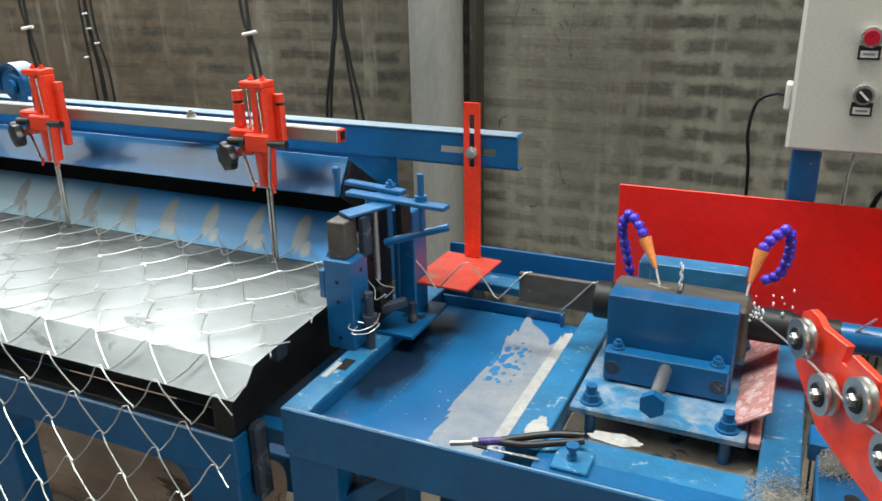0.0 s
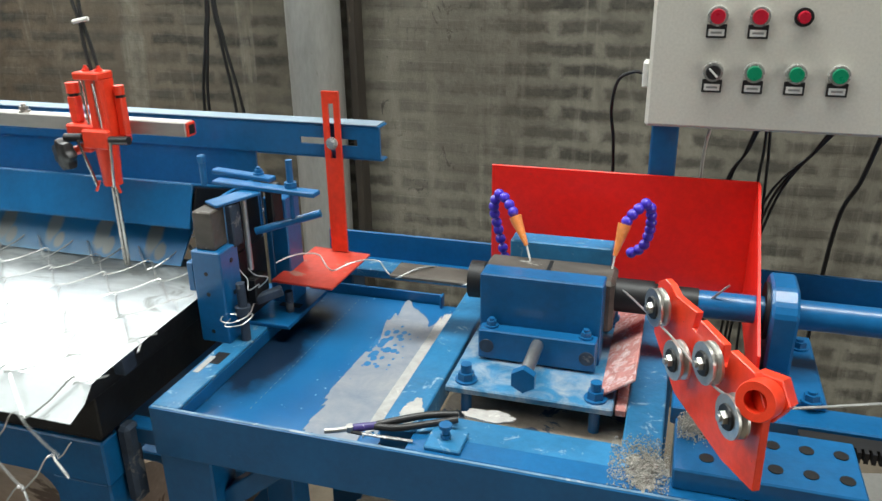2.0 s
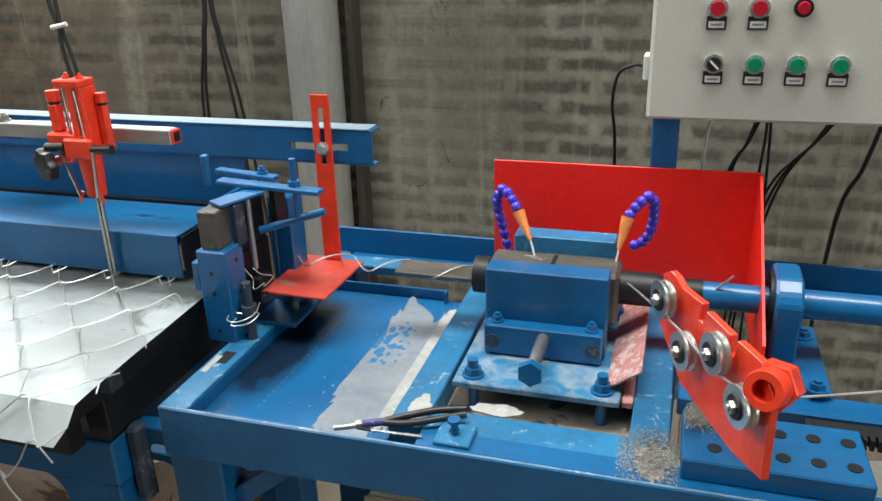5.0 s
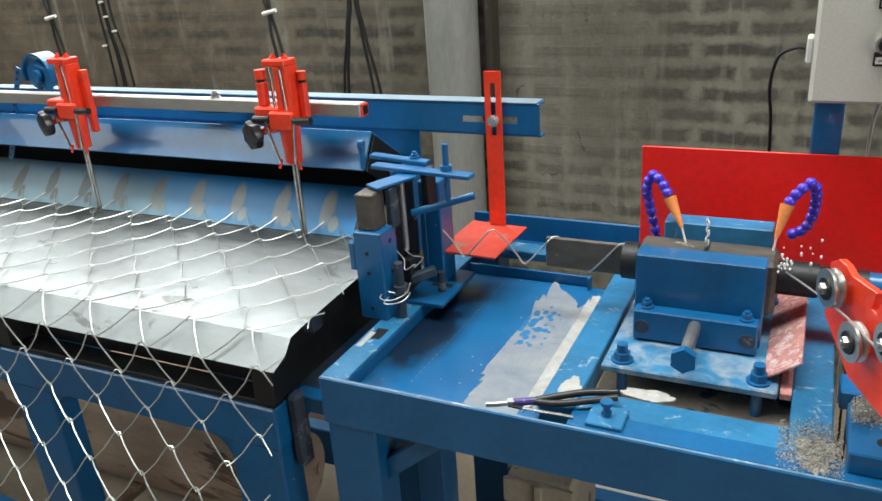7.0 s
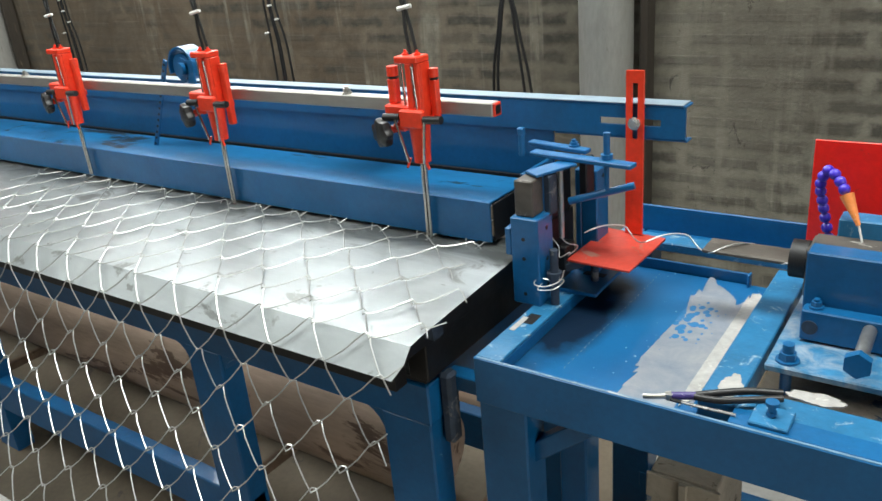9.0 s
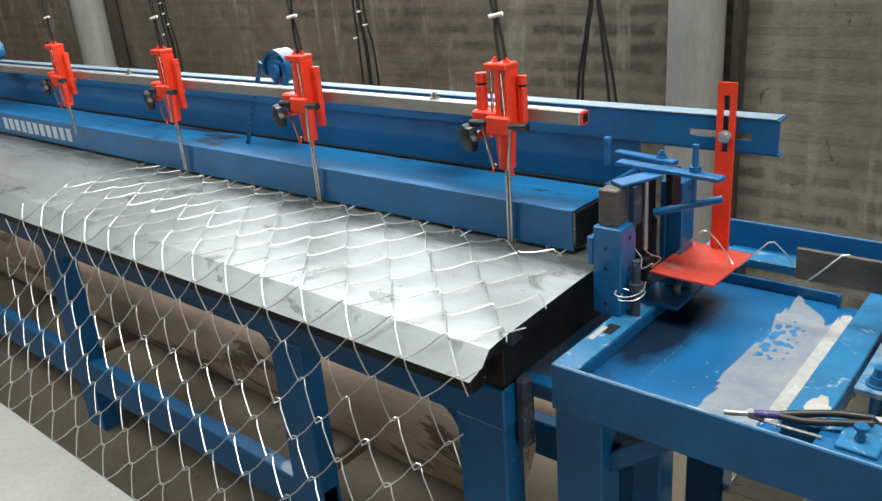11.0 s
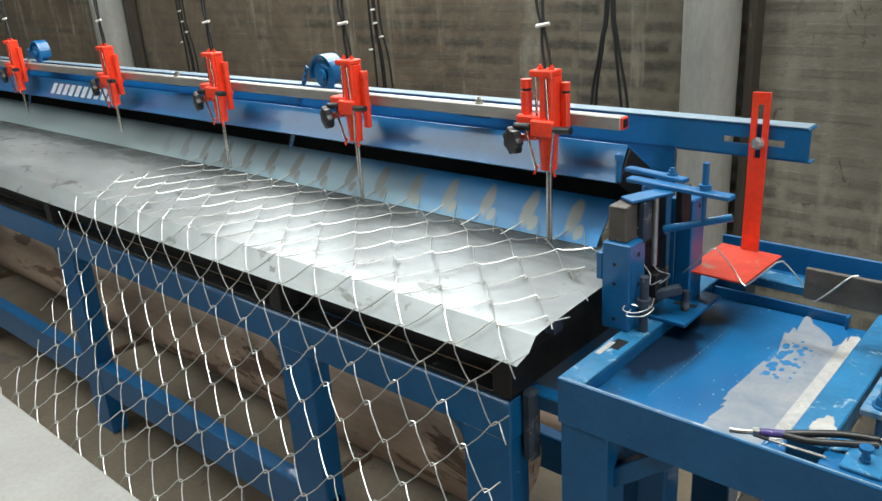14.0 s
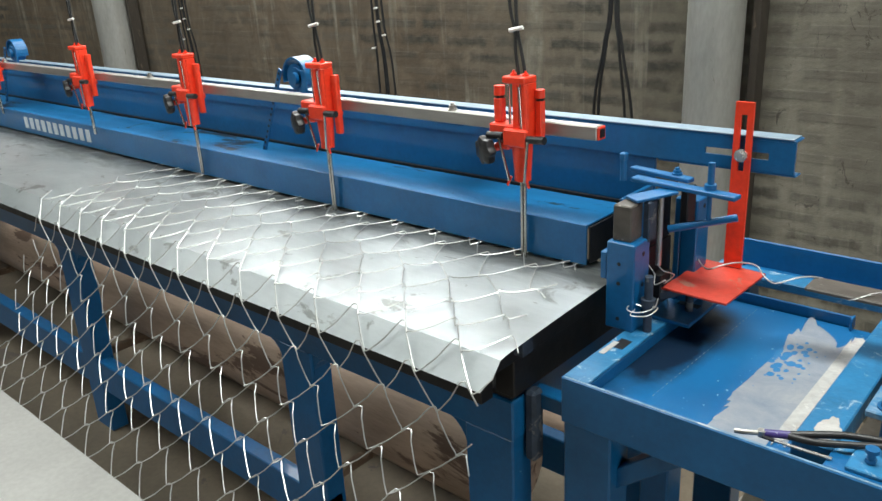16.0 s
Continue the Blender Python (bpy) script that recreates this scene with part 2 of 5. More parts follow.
def wall_tones(nt):
    """Dark bricks under smeared cement that hides most joints and edges, lime runs, damp stains, cracks and soot."""
    pos = coords(nt, 1, 1, 1, False)
    sep = nt.nodes.new("ShaderNodeSeparateXYZ")
    nt.links.new(pos, sep.inputs[0])
    wob = calc(nt, "SUBTRACT", noise_tex(nt, 9, 4, 0.6, pos), 0.5)
    wob2 = calc(nt, "SUBTRACT", noise_tex(nt, 26, 5, 0.7, pos), 0.5)
    x = calc(nt, "ADD", sep.outputs["X"], calc(nt, "MULTIPLY", wob, 0.05))
    z = calc(nt, "ADD", sep.outputs["Z"], calc(nt, "MULTIPLY", wob, 0.026))
    # distance from the nearest joint
    v = calc(nt, "ADD", calc(nt, "DIVIDE", calc(nt, "SUBTRACT", z, FIRST_ROW), COURSE), 0.5)
    row = calc(nt, "FLOOR", v)
    fz = calc(nt, "FRACT", v)
    u = calc(nt, "SUBTRACT", calc(nt, "DIVIDE", calc(nt, "ADD", x, 7.4), BRICK_LONG), calc(nt, "MULTIPLY", calc(nt, "MODULO", row, 2.0), 0.5))
    fx = calc(nt, "FRACT", u)
    ez = calc(nt, "MULTIPLY", calc(nt, "MINIMUM", fz, calc(nt, "SUBTRACT", 1.0, fz)), COURSE)
    ex = calc(nt, "MULTIPLY", calc(nt, "MINIMUM", fx, calc(nt, "SUBTRACT", 1.0, fx)), BRICK_LONG * 0.75)
    d = calc(nt, "ADD", calc(nt, "MINIMUM", ez, ex), calc(nt, "MULTIPLY", wob2, 0.034))
    face = ramp(nt, calc(nt, "MULTIPLY", d, 30.0), [(0.2, (0,) * 3), (0.62, (1,) * 3)])
    # how far the bricks show through: clearly to the right, hardly behind the table
    show = nt.nodes.new("ShaderNodeMapRange")
    show.inputs["From Min"].default_value, show.inputs["From Max"].default_value = -1.2, 0.25
    show.inputs["To Min"].default_value, show.inputs["To Max"].default_value = -0.04, 0.2
    nt.links.new(sep.outputs["X"], show.inputs["Value"])
    bare = calc(nt, "ADD", noise_tex(nt, 3.2, 6, 0.62, coords(nt, 0.8, 1, 1.5, False), 0.4), show.outputs["Result"])
    face = calc(nt, "MULTIPLY", face, ramp(nt, bare, [(0.4, (0.15,) * 3), (0.62, (1,) * 3)]))
    cell = nt.nodes.new("ShaderNodeTexWhiteNoise")
    cell.noise_dimensions = "2D"
    both = nt.nodes.new("ShaderNodeCombineXYZ")
    nt.links.new(calc(nt, "FLOOR", u), both.inputs[0])
    nt.links.new(row, both.inputs[1])
    nt.links.new(both.outputs[0], cell.inputs["Vector"])
    brick = ramp(nt, cell.outputs["Value"], [(0.0, (0.036, 0.033, 0.026)), (0.6, (0.056, 0.051, 0.04)), (1.0, (0.09, 0.082, 0.064))])
    brick = mix(nt, ramp(nt, noise_tex(nt, 34, 6, 0.75, pos), [(0.42, (0,) * 3), (0.66, (0.5,) * 3)]), brick, (0.12, 0.11, 0.086))
    warm = nt.nodes.new("ShaderNodeMapRange")
    warm.inputs["From Min"].default_value, warm.inputs["From Max"].default_value = 0.0, -1.6
    nt.links.new(sep.outputs["X"], warm.inputs["Value"])
    cement = ramp(nt, noise_tex(nt, 5.0, 9, 0.72, pos, 0.8), [(0.3, (0.098, 0.091, 0.071)), (0.5, (0.165, 0.153, 0.12)), (0.7, (0.235, 0.219, 0.175))])
    brown = ramp(nt, noise_tex(nt, 4.0, 9, 0.72, coords(nt, 1, 1, 0.6, False), 0.9), [(0.3, (0.068, 0.049, 0.031)), (0.5, (0.12, 0.09, 0.059)), (0.7, (0.186, 0.147, 0.102))])
    cement = mix(nt, warm.outputs["Result"], cement, brown)
    col = mix(nt, face, cement, brick)
    # pale cement rubbed over the stretch beside the pillar
    patch = nt.nodes.new("ShaderNodeMapping")
    patch.vector_type = "TEXTURE"
    patch.inputs["Location"].default_value, patch.inputs["Scale"].default_value = (-0.08, WALL_Y, 0.98), (0.34, 1, 0.8)
    nt.links.new(pos, patch.inputs["Vector"])
    ball = nt.nodes.new("ShaderNodeTexGradient")
    ball.gradient_type = "SPHERICAL"
    nt.links.new(patch.outputs["Vector"], ball.inputs["Vector"])
    rub = calc(nt, "MULTIPLY", ball.outputs["Fac"], noise_tex(nt, 8, 8, 0.7, coords(nt, 1, 1, 0.6, False), 0.8))
    col = mix(nt, ramp(nt, rub, [(0.08, (0,) * 3), (0.34, (0.45,) * 3)]), col, (0.27, 0.25, 0.2))
    # branching cracks and broken edges in that patch
    deep = calc(nt, "MULTIPLY", ball.outputs["Fac"], ramp(nt, noise_tex(nt, 13, 7, 0.7, coords(nt, 1.2, 1, 0.6, False), 1.8), [(0.36, (1,) * 3), (0.42, (0,) * 3)]))
    col = mix(nt, ramp(nt, deep, [(0.3, (0,) * 3), (0.5, (0.7,) * 3)]), col, (0.04, 0.036, 0.03))
    # lime that has run down
    runs = ramp(nt, noise_tex(nt, 7.0, 7, 0.66, coords(nt, 1.5, 1, 0.1, False), 0.5), [(0.54, (0,) * 3), (0.66, (0.75,) * 3)])
    runs = calc(nt, "MULTIPLY", runs, ramp(nt, noise_tex(nt, 16, 6, 0.7, pos), [(0.4, (0.25,) * 3), (0.6, (1,) * 3)]))
    col = mix(nt, runs, col, (0.27, 0.25, 0.2))
    damp = ramp(nt, noise_tex(nt, 2.0, 6, 0.62, coords(nt, 1, 1, 0.7, False), 0.8), [(0.5, (0,) * 3), (0.66, (0.55,) * 3)])
    return mix(nt, damp, col, (0.072, 0.061, 0.045))


def wall_material(name, rough):
    m, nt, b = nodes_of(name)
    nt.links.new(wall_tones(nt), b.inputs["Base Color"])
    b.inputs["Roughness"].default_value = rough
    bump(nt, b, noise_tex(nt, 32, 7, 0.7, coords(nt, 1, 1, 1, False)), 0.5, 0.006)
    return m


def worn_plate_material():
    """Blue strip rubbed bare towards its far end and foot, with an upright smear where each bend of wire strikes it."""
    m, nt, b = nodes_of("rubbed_blue_plate")
    sep = nt.nodes.new("ShaderNodeSeparateXYZ")
    nt.links.new(coords(nt, 1, 1, 1), sep.inputs[0])
    x, z = sep.outputs["X"], sep.outputs["Z"]
    wear = calc(nt, "ADD", calc(nt, "MULTIPLY", x, -0.62), calc(nt, "MULTIPLY", calc(nt, "SUBTRACT", 0.93, z), 4.5))
    wear = calc(nt, "ADD", wear, calc(nt, "MULTIPLY", noise_tex(nt, 7, 7, 0.7, coords(nt, 1, 1, 0.5), 0.6), 0.7))
    far = ramp(nt, calc(nt, "MULTIPLY", x, -0.3), [(0.1, (0.13, 0.25, 0.33)), (0.55, (0.18, 0.225, 0.22))])
    col = mix(nt, ramp(nt, wear, [(0.62, (0,) * 3), (1.0, (0.95,) * 3)]), (0.016, 0.215, 0.52), far)
    # smears
    slot = calc(nt, "DIVIDE", calc(nt, "ADD", x, 0.166), 0.111)
    wob = calc(nt, "MULTIPLY", calc(nt, "SUBTRACT", noise_tex(nt, 22, 6, 0.7, coords(nt, 1, 1, 0.6)), 0.5), 0.9)
    u = calc(nt, "DIVIDE", calc(nt, "MULTIPLY", calc(nt, "SUBTRACT", calc(nt, "FRACT", slot), 0.5), 0.111), 0.0185)
    v = calc(nt, "DIVIDE", calc(nt, "SUBTRACT", z, 0.908), 0.033)
    d = calc(nt, "SQRT", calc(nt, "ADD", calc(nt, "POWER", u, 2.0), calc(nt, "POWER", v, 2.0)))
    d = calc(nt, "ADD", d, wob)
    u2 = calc(nt, "DIVIDE", calc(nt, "MULTIPLY", calc(nt, "SUBTRACT", calc(nt, "FRACT", slot), 0.69), 0.111), 0.013)
    v2 = calc(nt, "DIVIDE", calc(nt, "SUBTRACT", z, 0.886), 0.014)
    d2 = calc(nt, "ADD", calc(nt, "SQRT", calc(nt, "ADD", calc(nt, "POWER", u2, 2.0), calc(nt, "POWER", v2, 2.0))), wob)
    d = calc(nt, "MINIMUM", d, d2)
    mask = ramp(nt, d, [(0.72, (0.9,) * 3), (1.0, (0,) * 3)])
    tone = ramp(nt, calc(nt, "MULTIPLY", x, -0.5), [(0.2, (0.3, 0.32, 0.29)), (0.42, (0.085, 0.095, 0.09))])
    mask = calc(nt, "MULTIPLY", mask, ramp(nt, calc(nt, "MULTIPLY", x, -0.5), [(0.75, (1,) * 3), (0.95, (0,) * 3)]))
    col = mix(nt, mask, col, tone)
    nt.links.new(col, b.inputs["Base Color"])
    b.inputs["Roughness"].default_value = 0.46
    bump(nt, b, noise_tex(nt, 50, 4), 0.15, 0.002)
    return m


def tray_material():
    """Blue tray bottom with pale drops, black oil smears and shade painted in on the left."""
    m, nt, b = nodes_of("oily_shaded_blue_tray")
    pos = coords(nt, 1, 1, 1, False)
    col = ramp(nt, noise_tex(nt, 5, 6, 0.6, pos), [(0.3, (0.005, 0.085, 0.23)), (0.7, (0.01, 0.128, 0.315))])
    drops = ramp(nt, noise_tex(nt, 70, 3, 0.5, pos), [(0.71, (0,) * 3), (0.74, (0.8,) * 3)])
    col = mix(nt, drops, col, (0.4, 0.52, 0.62))
    # dark ellipse by the guide: oil, with the left side's shade painted in
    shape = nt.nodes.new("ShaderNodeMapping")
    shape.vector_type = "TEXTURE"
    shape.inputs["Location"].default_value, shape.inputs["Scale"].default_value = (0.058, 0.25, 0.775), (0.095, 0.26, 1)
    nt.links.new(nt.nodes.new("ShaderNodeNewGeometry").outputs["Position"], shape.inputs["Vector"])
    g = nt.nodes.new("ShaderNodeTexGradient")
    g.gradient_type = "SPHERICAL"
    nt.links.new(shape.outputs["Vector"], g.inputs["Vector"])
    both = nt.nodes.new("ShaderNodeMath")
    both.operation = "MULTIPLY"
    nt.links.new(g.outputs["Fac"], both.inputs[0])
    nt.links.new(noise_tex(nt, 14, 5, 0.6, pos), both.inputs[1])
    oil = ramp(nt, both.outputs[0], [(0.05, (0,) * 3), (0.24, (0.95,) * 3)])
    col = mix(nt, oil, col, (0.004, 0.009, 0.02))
    nt.links.new(col, b.inputs["Base Color"])
    b.inputs["Roughness"].default_value = 0.3
    bump(nt, b, noise_tex(nt, 30, 4, 0.6, pos), 0.12, 0.002)
    return m


def film_material():
    """Thin dried coolant film: milky grey, thinning out through round drying holes towards its edge."""
    m, nt, b = nodes_of("thin_dried_film")
    pos = coords(nt, 1, 1, 1, False)
    sep = nt.nodes.new("ShaderNodeSeparateXYZ")
    nt.links.new(pos, sep.inputs[0])
    vor = nt.nodes.new("ShaderNodeTexVoronoi")
    vor.inputs["Scale"].default_value = 78
    nt.links.new(coords(nt, 1, 0.72, 1, False), vor.inputs["Vector"])
    edge = nt.nodes.new("ShaderNodeMapRange")
    edge.inputs["From Min"].default_value, edge.inputs["From Max"].default_value = 0.295, 0.24
    nt.links.new(sep.outputs["X"], edge.inputs["Value"])
    back = nt.nodes.new("ShaderNodeMapRange")
    back.inputs["From Min"].default_value, back.inputs["From Max"].default_value = 0.17, 0.24
    nt.links.new(sep.outputs["Y"], back.inputs["Value"])
    far = nt.nodes.new("ShaderNodeMapRange")
    far.inputs["From Min"].default_value, far.inputs["From Max"].default_value = 0.4, 0.34
    nt.links.new(sep.outputs["Y"], far.inputs["Value"])
    lace = calc(nt, "MULTIPLY", calc(nt, "MULTIPLY", edge.outputs["Result"], back.outputs["Result"]), far.outputs["Result"])
    reach = calc(nt, "MULTIPLY", calc(nt, "MULTIPLY", lace, noise_tex(nt, 24, 4, 0.6, pos)), 1.15)
    hole = ramp(nt, calc(nt, "SUBTRACT", reach, vor.outputs["Distance"]), [(0.0, (0,) * 3), (0.06, (1,) * 3)])
    body = ramp(nt, noise_tex(nt, 18, 7, 0.7, pos, 0.5), [(0.3, (0.15, 0.185, 0.24)), (0.5, (0.21, 0.235, 0.275)), (0.7, (0.28, 0.29, 0.305))])
    nt.links.new(mix(nt, hole, body, (0.012, 0.14, 0.33)), b.inputs["Base Color"])
    b.inputs["Roughness"].default_value = 0.5
    bump(nt, b, noise_tex(nt, 50, 5, 0.7, pos), 0.3, 0.003)
    return m


FILM = film_material()
SHEET, BRICK, MORTAR, WORN, TRAY = sheet_material(), wall_material("cement_smeared_brick", 0.85), wall_material("smeared_mortar", 0.9), worn_plate_material(), tray_material()


# ---- builders ----
def part(name, bm, material, parent=None, label="", smooth=False):
    bmesh.ops.recalc_face_normals(bm, faces=bm.faces)
    me = bpy.data.meshes.new(name)
    bm.to_mesh(me)
    bm.free()
    me.materials.append(material)
    if smooth:
        for p in me.polygons:
            p.use_smooth = True
        me.set_sharp_from_angle(angle=radians(38))
    ob = new(name, me)
    if parent:
        ob.parent = parent
    return tagged(ob, label) if label else ob


def thing(name, label, category, group="", kind="", at=(0, 0, 0)):
    ob = new(name)
    ob.location = at
    return tagged(ob, label, category, group, kind)


def box(bm, x0, x1, y0, y1, z0, z1, bevel=0.0015, m=None):
    made = bmesh.ops.create_cube(bm, size=1)["verts"]
    for v in made:
        v.co = Vector((x0 + (v.co.x + 0.5) * (x1 - x0), y0 + (v.co.y + 0.5) * (y1 - y0), z0 + (v.co.z + 0.5) * (z1 - z0)))
    if bevel:
        edges = list({e for v in made for e in v.link_edges})
        res = bmesh.ops.bevel(bm, geom=edges, offset=bevel, segments=1, affect="EDGES")
        made = list({v for f in res["faces"] for v in f.verts} | {v for v in made if v.is_valid})
    if m is not None:
        bmesh.ops.transform(bm, matrix=m, verts=made)
    return bm


def boxes(*rows, bevel=0.0015):
    bm = bmesh.new()
    for r in rows:
        box(bm, *r, bevel=bevel)
    return bm


def rod(bm, a, b, r, n=16, r2=None, cap=True):
    a, b = Vector(a), Vector(b)
    d = b - a
    m = Matrix.Translation((a + b) / 2) @ d.to_track_quat("Z", "Y").to_matrix().to_4x4()
    bmesh.ops.create_cone(bm, cap_ends=cap, segments=n, radius1=r, radius2=r if r2 is None else r2, depth=d.length, matrix=m)
    return bm


def rods(*rows, n=16):
    bm = bmesh.new()
    for r in rows:
        rod(bm, r[0], r[1], r[2], n, r[3] if len(r) > 3 else None)
    return bm


def prism(outline, axis_m, depth, bevel=0.0):
    """An outline in a plane given a thickness along that plane's normal."""
    bm = bmesh.new()
    vs = [bm.verts.new((x, y, 0)) for x, y in outline]
    f = bm.faces.new(vs)
    ext = bmesh.ops.extrude_face_region(bm, geom=[f])["geom"]
    bmesh.ops.translate(bm, vec=(0, 0, depth), verts=[g for g in ext if isinstance(g, bmesh.types.BMVert)])
    if bevel:
        bmesh.ops.bevel(bm, geom=list(bm.edges), offset=bevel, segments=1, affect="EDGES")
    bmesh.ops.transform(bm, matrix=axis_m, verts=bm.verts)
    return bm


def tube(points, r, n=6, bm=None):
    """A round wire or hose along a line of points."""
    bm = bm or bmesh.new()
    pts = [Vector(p) for p in points]
    ring_before, side = None, None
    for i, p in enumerate(pts):
        d = (pts[min(i + 1, len(pts) - 1)] - pts[max(i - 1, 0)]).normalized()
        if side is None:
            side = d.orthogonal().normalized()
        side = (side - d * side.dot(d)).normalized()
        up = d.cross(side)
        ring = [bm.verts.new(p + (side * math.cos(k * math.tau / n) + up * math.sin(k * math.tau / n)) * r) for k in range(n)]
        if ring_before:
            for k in range(n):
                bm.faces.new((ring_before[k], ring_before[(k + 1) % n], ring[(k + 1) % n], ring[k]))
        else:
            bm.faces.new(ring[::-1])
        ring_before = ring
    bm.faces.new(ring_before)
    return bm


def curve_points(ctrl, steps=8):
    """A smooth line through a few points."""
    c = [Vector(p) for p in ctrl]
    c = [c[0] * 2 - c[1]] + c + [c[-1] * 2 - c[-2]]
    out = []
    for i in range(1, len(c) - 2):
        for k in range(steps):
            t = k / steps
            a, b, d, e = c[i - 1], c[i], c[i + 1], c[i + 2]
            out.append(0.5 * (2 * b + (d - a) * t + (2 * a - 5 * b + 4 * d - e) * t * t + (3 * b - a - 3 * d + e) * t ** 3))
    return out + [c[-2]]


def hexbolt(parent, at, axis="Z", r=0.011, h=0.009, washer=True, material=None, name="bolt"):
    turn = {"Z": pose(*at), "-Y": pose(*at, 90), "-X": pose(*at, 0, -90), "X": pose(*at, 0, 90)}[axis]
    bm = bmesh.new()
    bmesh.ops.create_cone(bm, cap_ends=True, segments=6, radius1=r, radius2=r * 0.96, depth=h, matrix=pose(0, 0, h / 2 + 0.002))
    if washer:
        bmesh.ops.create_cone(bm, cap_ends=True, segments=18, radius1=r * 1.3, radius2=r * 1.3, depth=0.003, matrix=pose(0, 0, 0.0015))
    rod(bm, (0, 0, h), (0, 0, h + 0.006), r * 0.55, 10)
    bmesh.ops.transform(bm, matrix=turn, verts=bm.verts)
    return part(name, bm, material or BLUE, parent)


# ---- the hall ----
def hall():
    ground = part("ground", boxes((-9, 5, -6, WALL_Y + 0.3, -0.2, 0), bevel=0), CEMENT)
    tagged(ground, "dusty brown concrete workshop floor", "floor", kind="structure")
    wall = part("wall_north", boxes((-9, 5, WALL_Y + 0.004, WALL_Y + 0.25, 0, 1.7), (-9, 5, WALL_Y + 0.004, WALL_Y + 0.25, 3.05, 4.6), (-9, -3.6, WALL_Y + 0.004, WALL_Y + 0.25, 1.7, 3.05), (-0.2, 5, WALL_Y + 0.004, WALL_Y + 0.25, 1.7, 3.05), bevel=0), MORTAR)
    tagged(wall, "grimy brick wall with smeared joints and a high window opening", "wall", kind="structure")
    tagged(part("wall_west", boxes((-9.2, -9, -6, WALL_Y, 0, 4.6), bevel=0), PLASTER), "plain grey plastered hall wall", "wall", kind="structure")
    tagged(part("wall_south", boxes((-9, 5, -6.2, -6, 0, 4.6), bevel=0), PLASTER), "plain grey plastered hall wall", "wall", kind="structure")
    east = part("wall_east", boxes((5, 5.2, -6, -3.6, 0, 4.6), (5, 5.2, -0.8, WALL_Y, 0, 4.6), (5, 5.2, -3.6, -0.8, 3.2, 4.6), bevel=0), PLASTER)
    tagged(east, "unseen hall wall with an added wide doorway", "wall", kind="structure")
    # roof with two long roof lights left open to the sky
    strips = [(-9, 5, 0.65, WALL_Y + 0.3), (-9, 5, -0.65, -0.45), (-9, 5, -6.2, -3.5),
              (-9, -1.5, -0.45, 0.65), (2.3, 5, -0.45, 0.65), (-9, -7.05, -3.5, -0.65), (-1.35, 5, -3.5, -0.65)]
    ceiling = part("ceiling", boxes(*[(*s, 4.6, 4.7) for s in strips], bevel=0), PLASTER)
    tagged(ceiling, "plain hall roof with open roof lights", "ceiling", kind="structure")
    return wall


WALL = hall()


def pillars():
    for x, r in ((-0.376, 0.08), (-3.95, 0.1)):
        p = thing("pillar", "round grey painted steel pipe pillar against the brick wall", "pillar", "wall pillars")
        p.location = (x, 1.375, 0)
        part("shaft", rods(((0, 0, 0.02), (0, 0, 4.6), r), n=40), PILLAR, p, smooth=True)
        part("foot_plate", boxes((-0.14, 0.14, -0.1, 0.09, 0, 0.02)), RUST, p)
        part("flat_bar", boxes((r + 0.012, r + 0.036, 0.03, 0.09, 0.02, 4.6)), OLD_BAR, p, "blackened flat bar beside the pipe")


pillars()


# ---- the winding bench ----
AX_Y, AX_Z = 0.345, 0.893      # axis of the winding mandrel


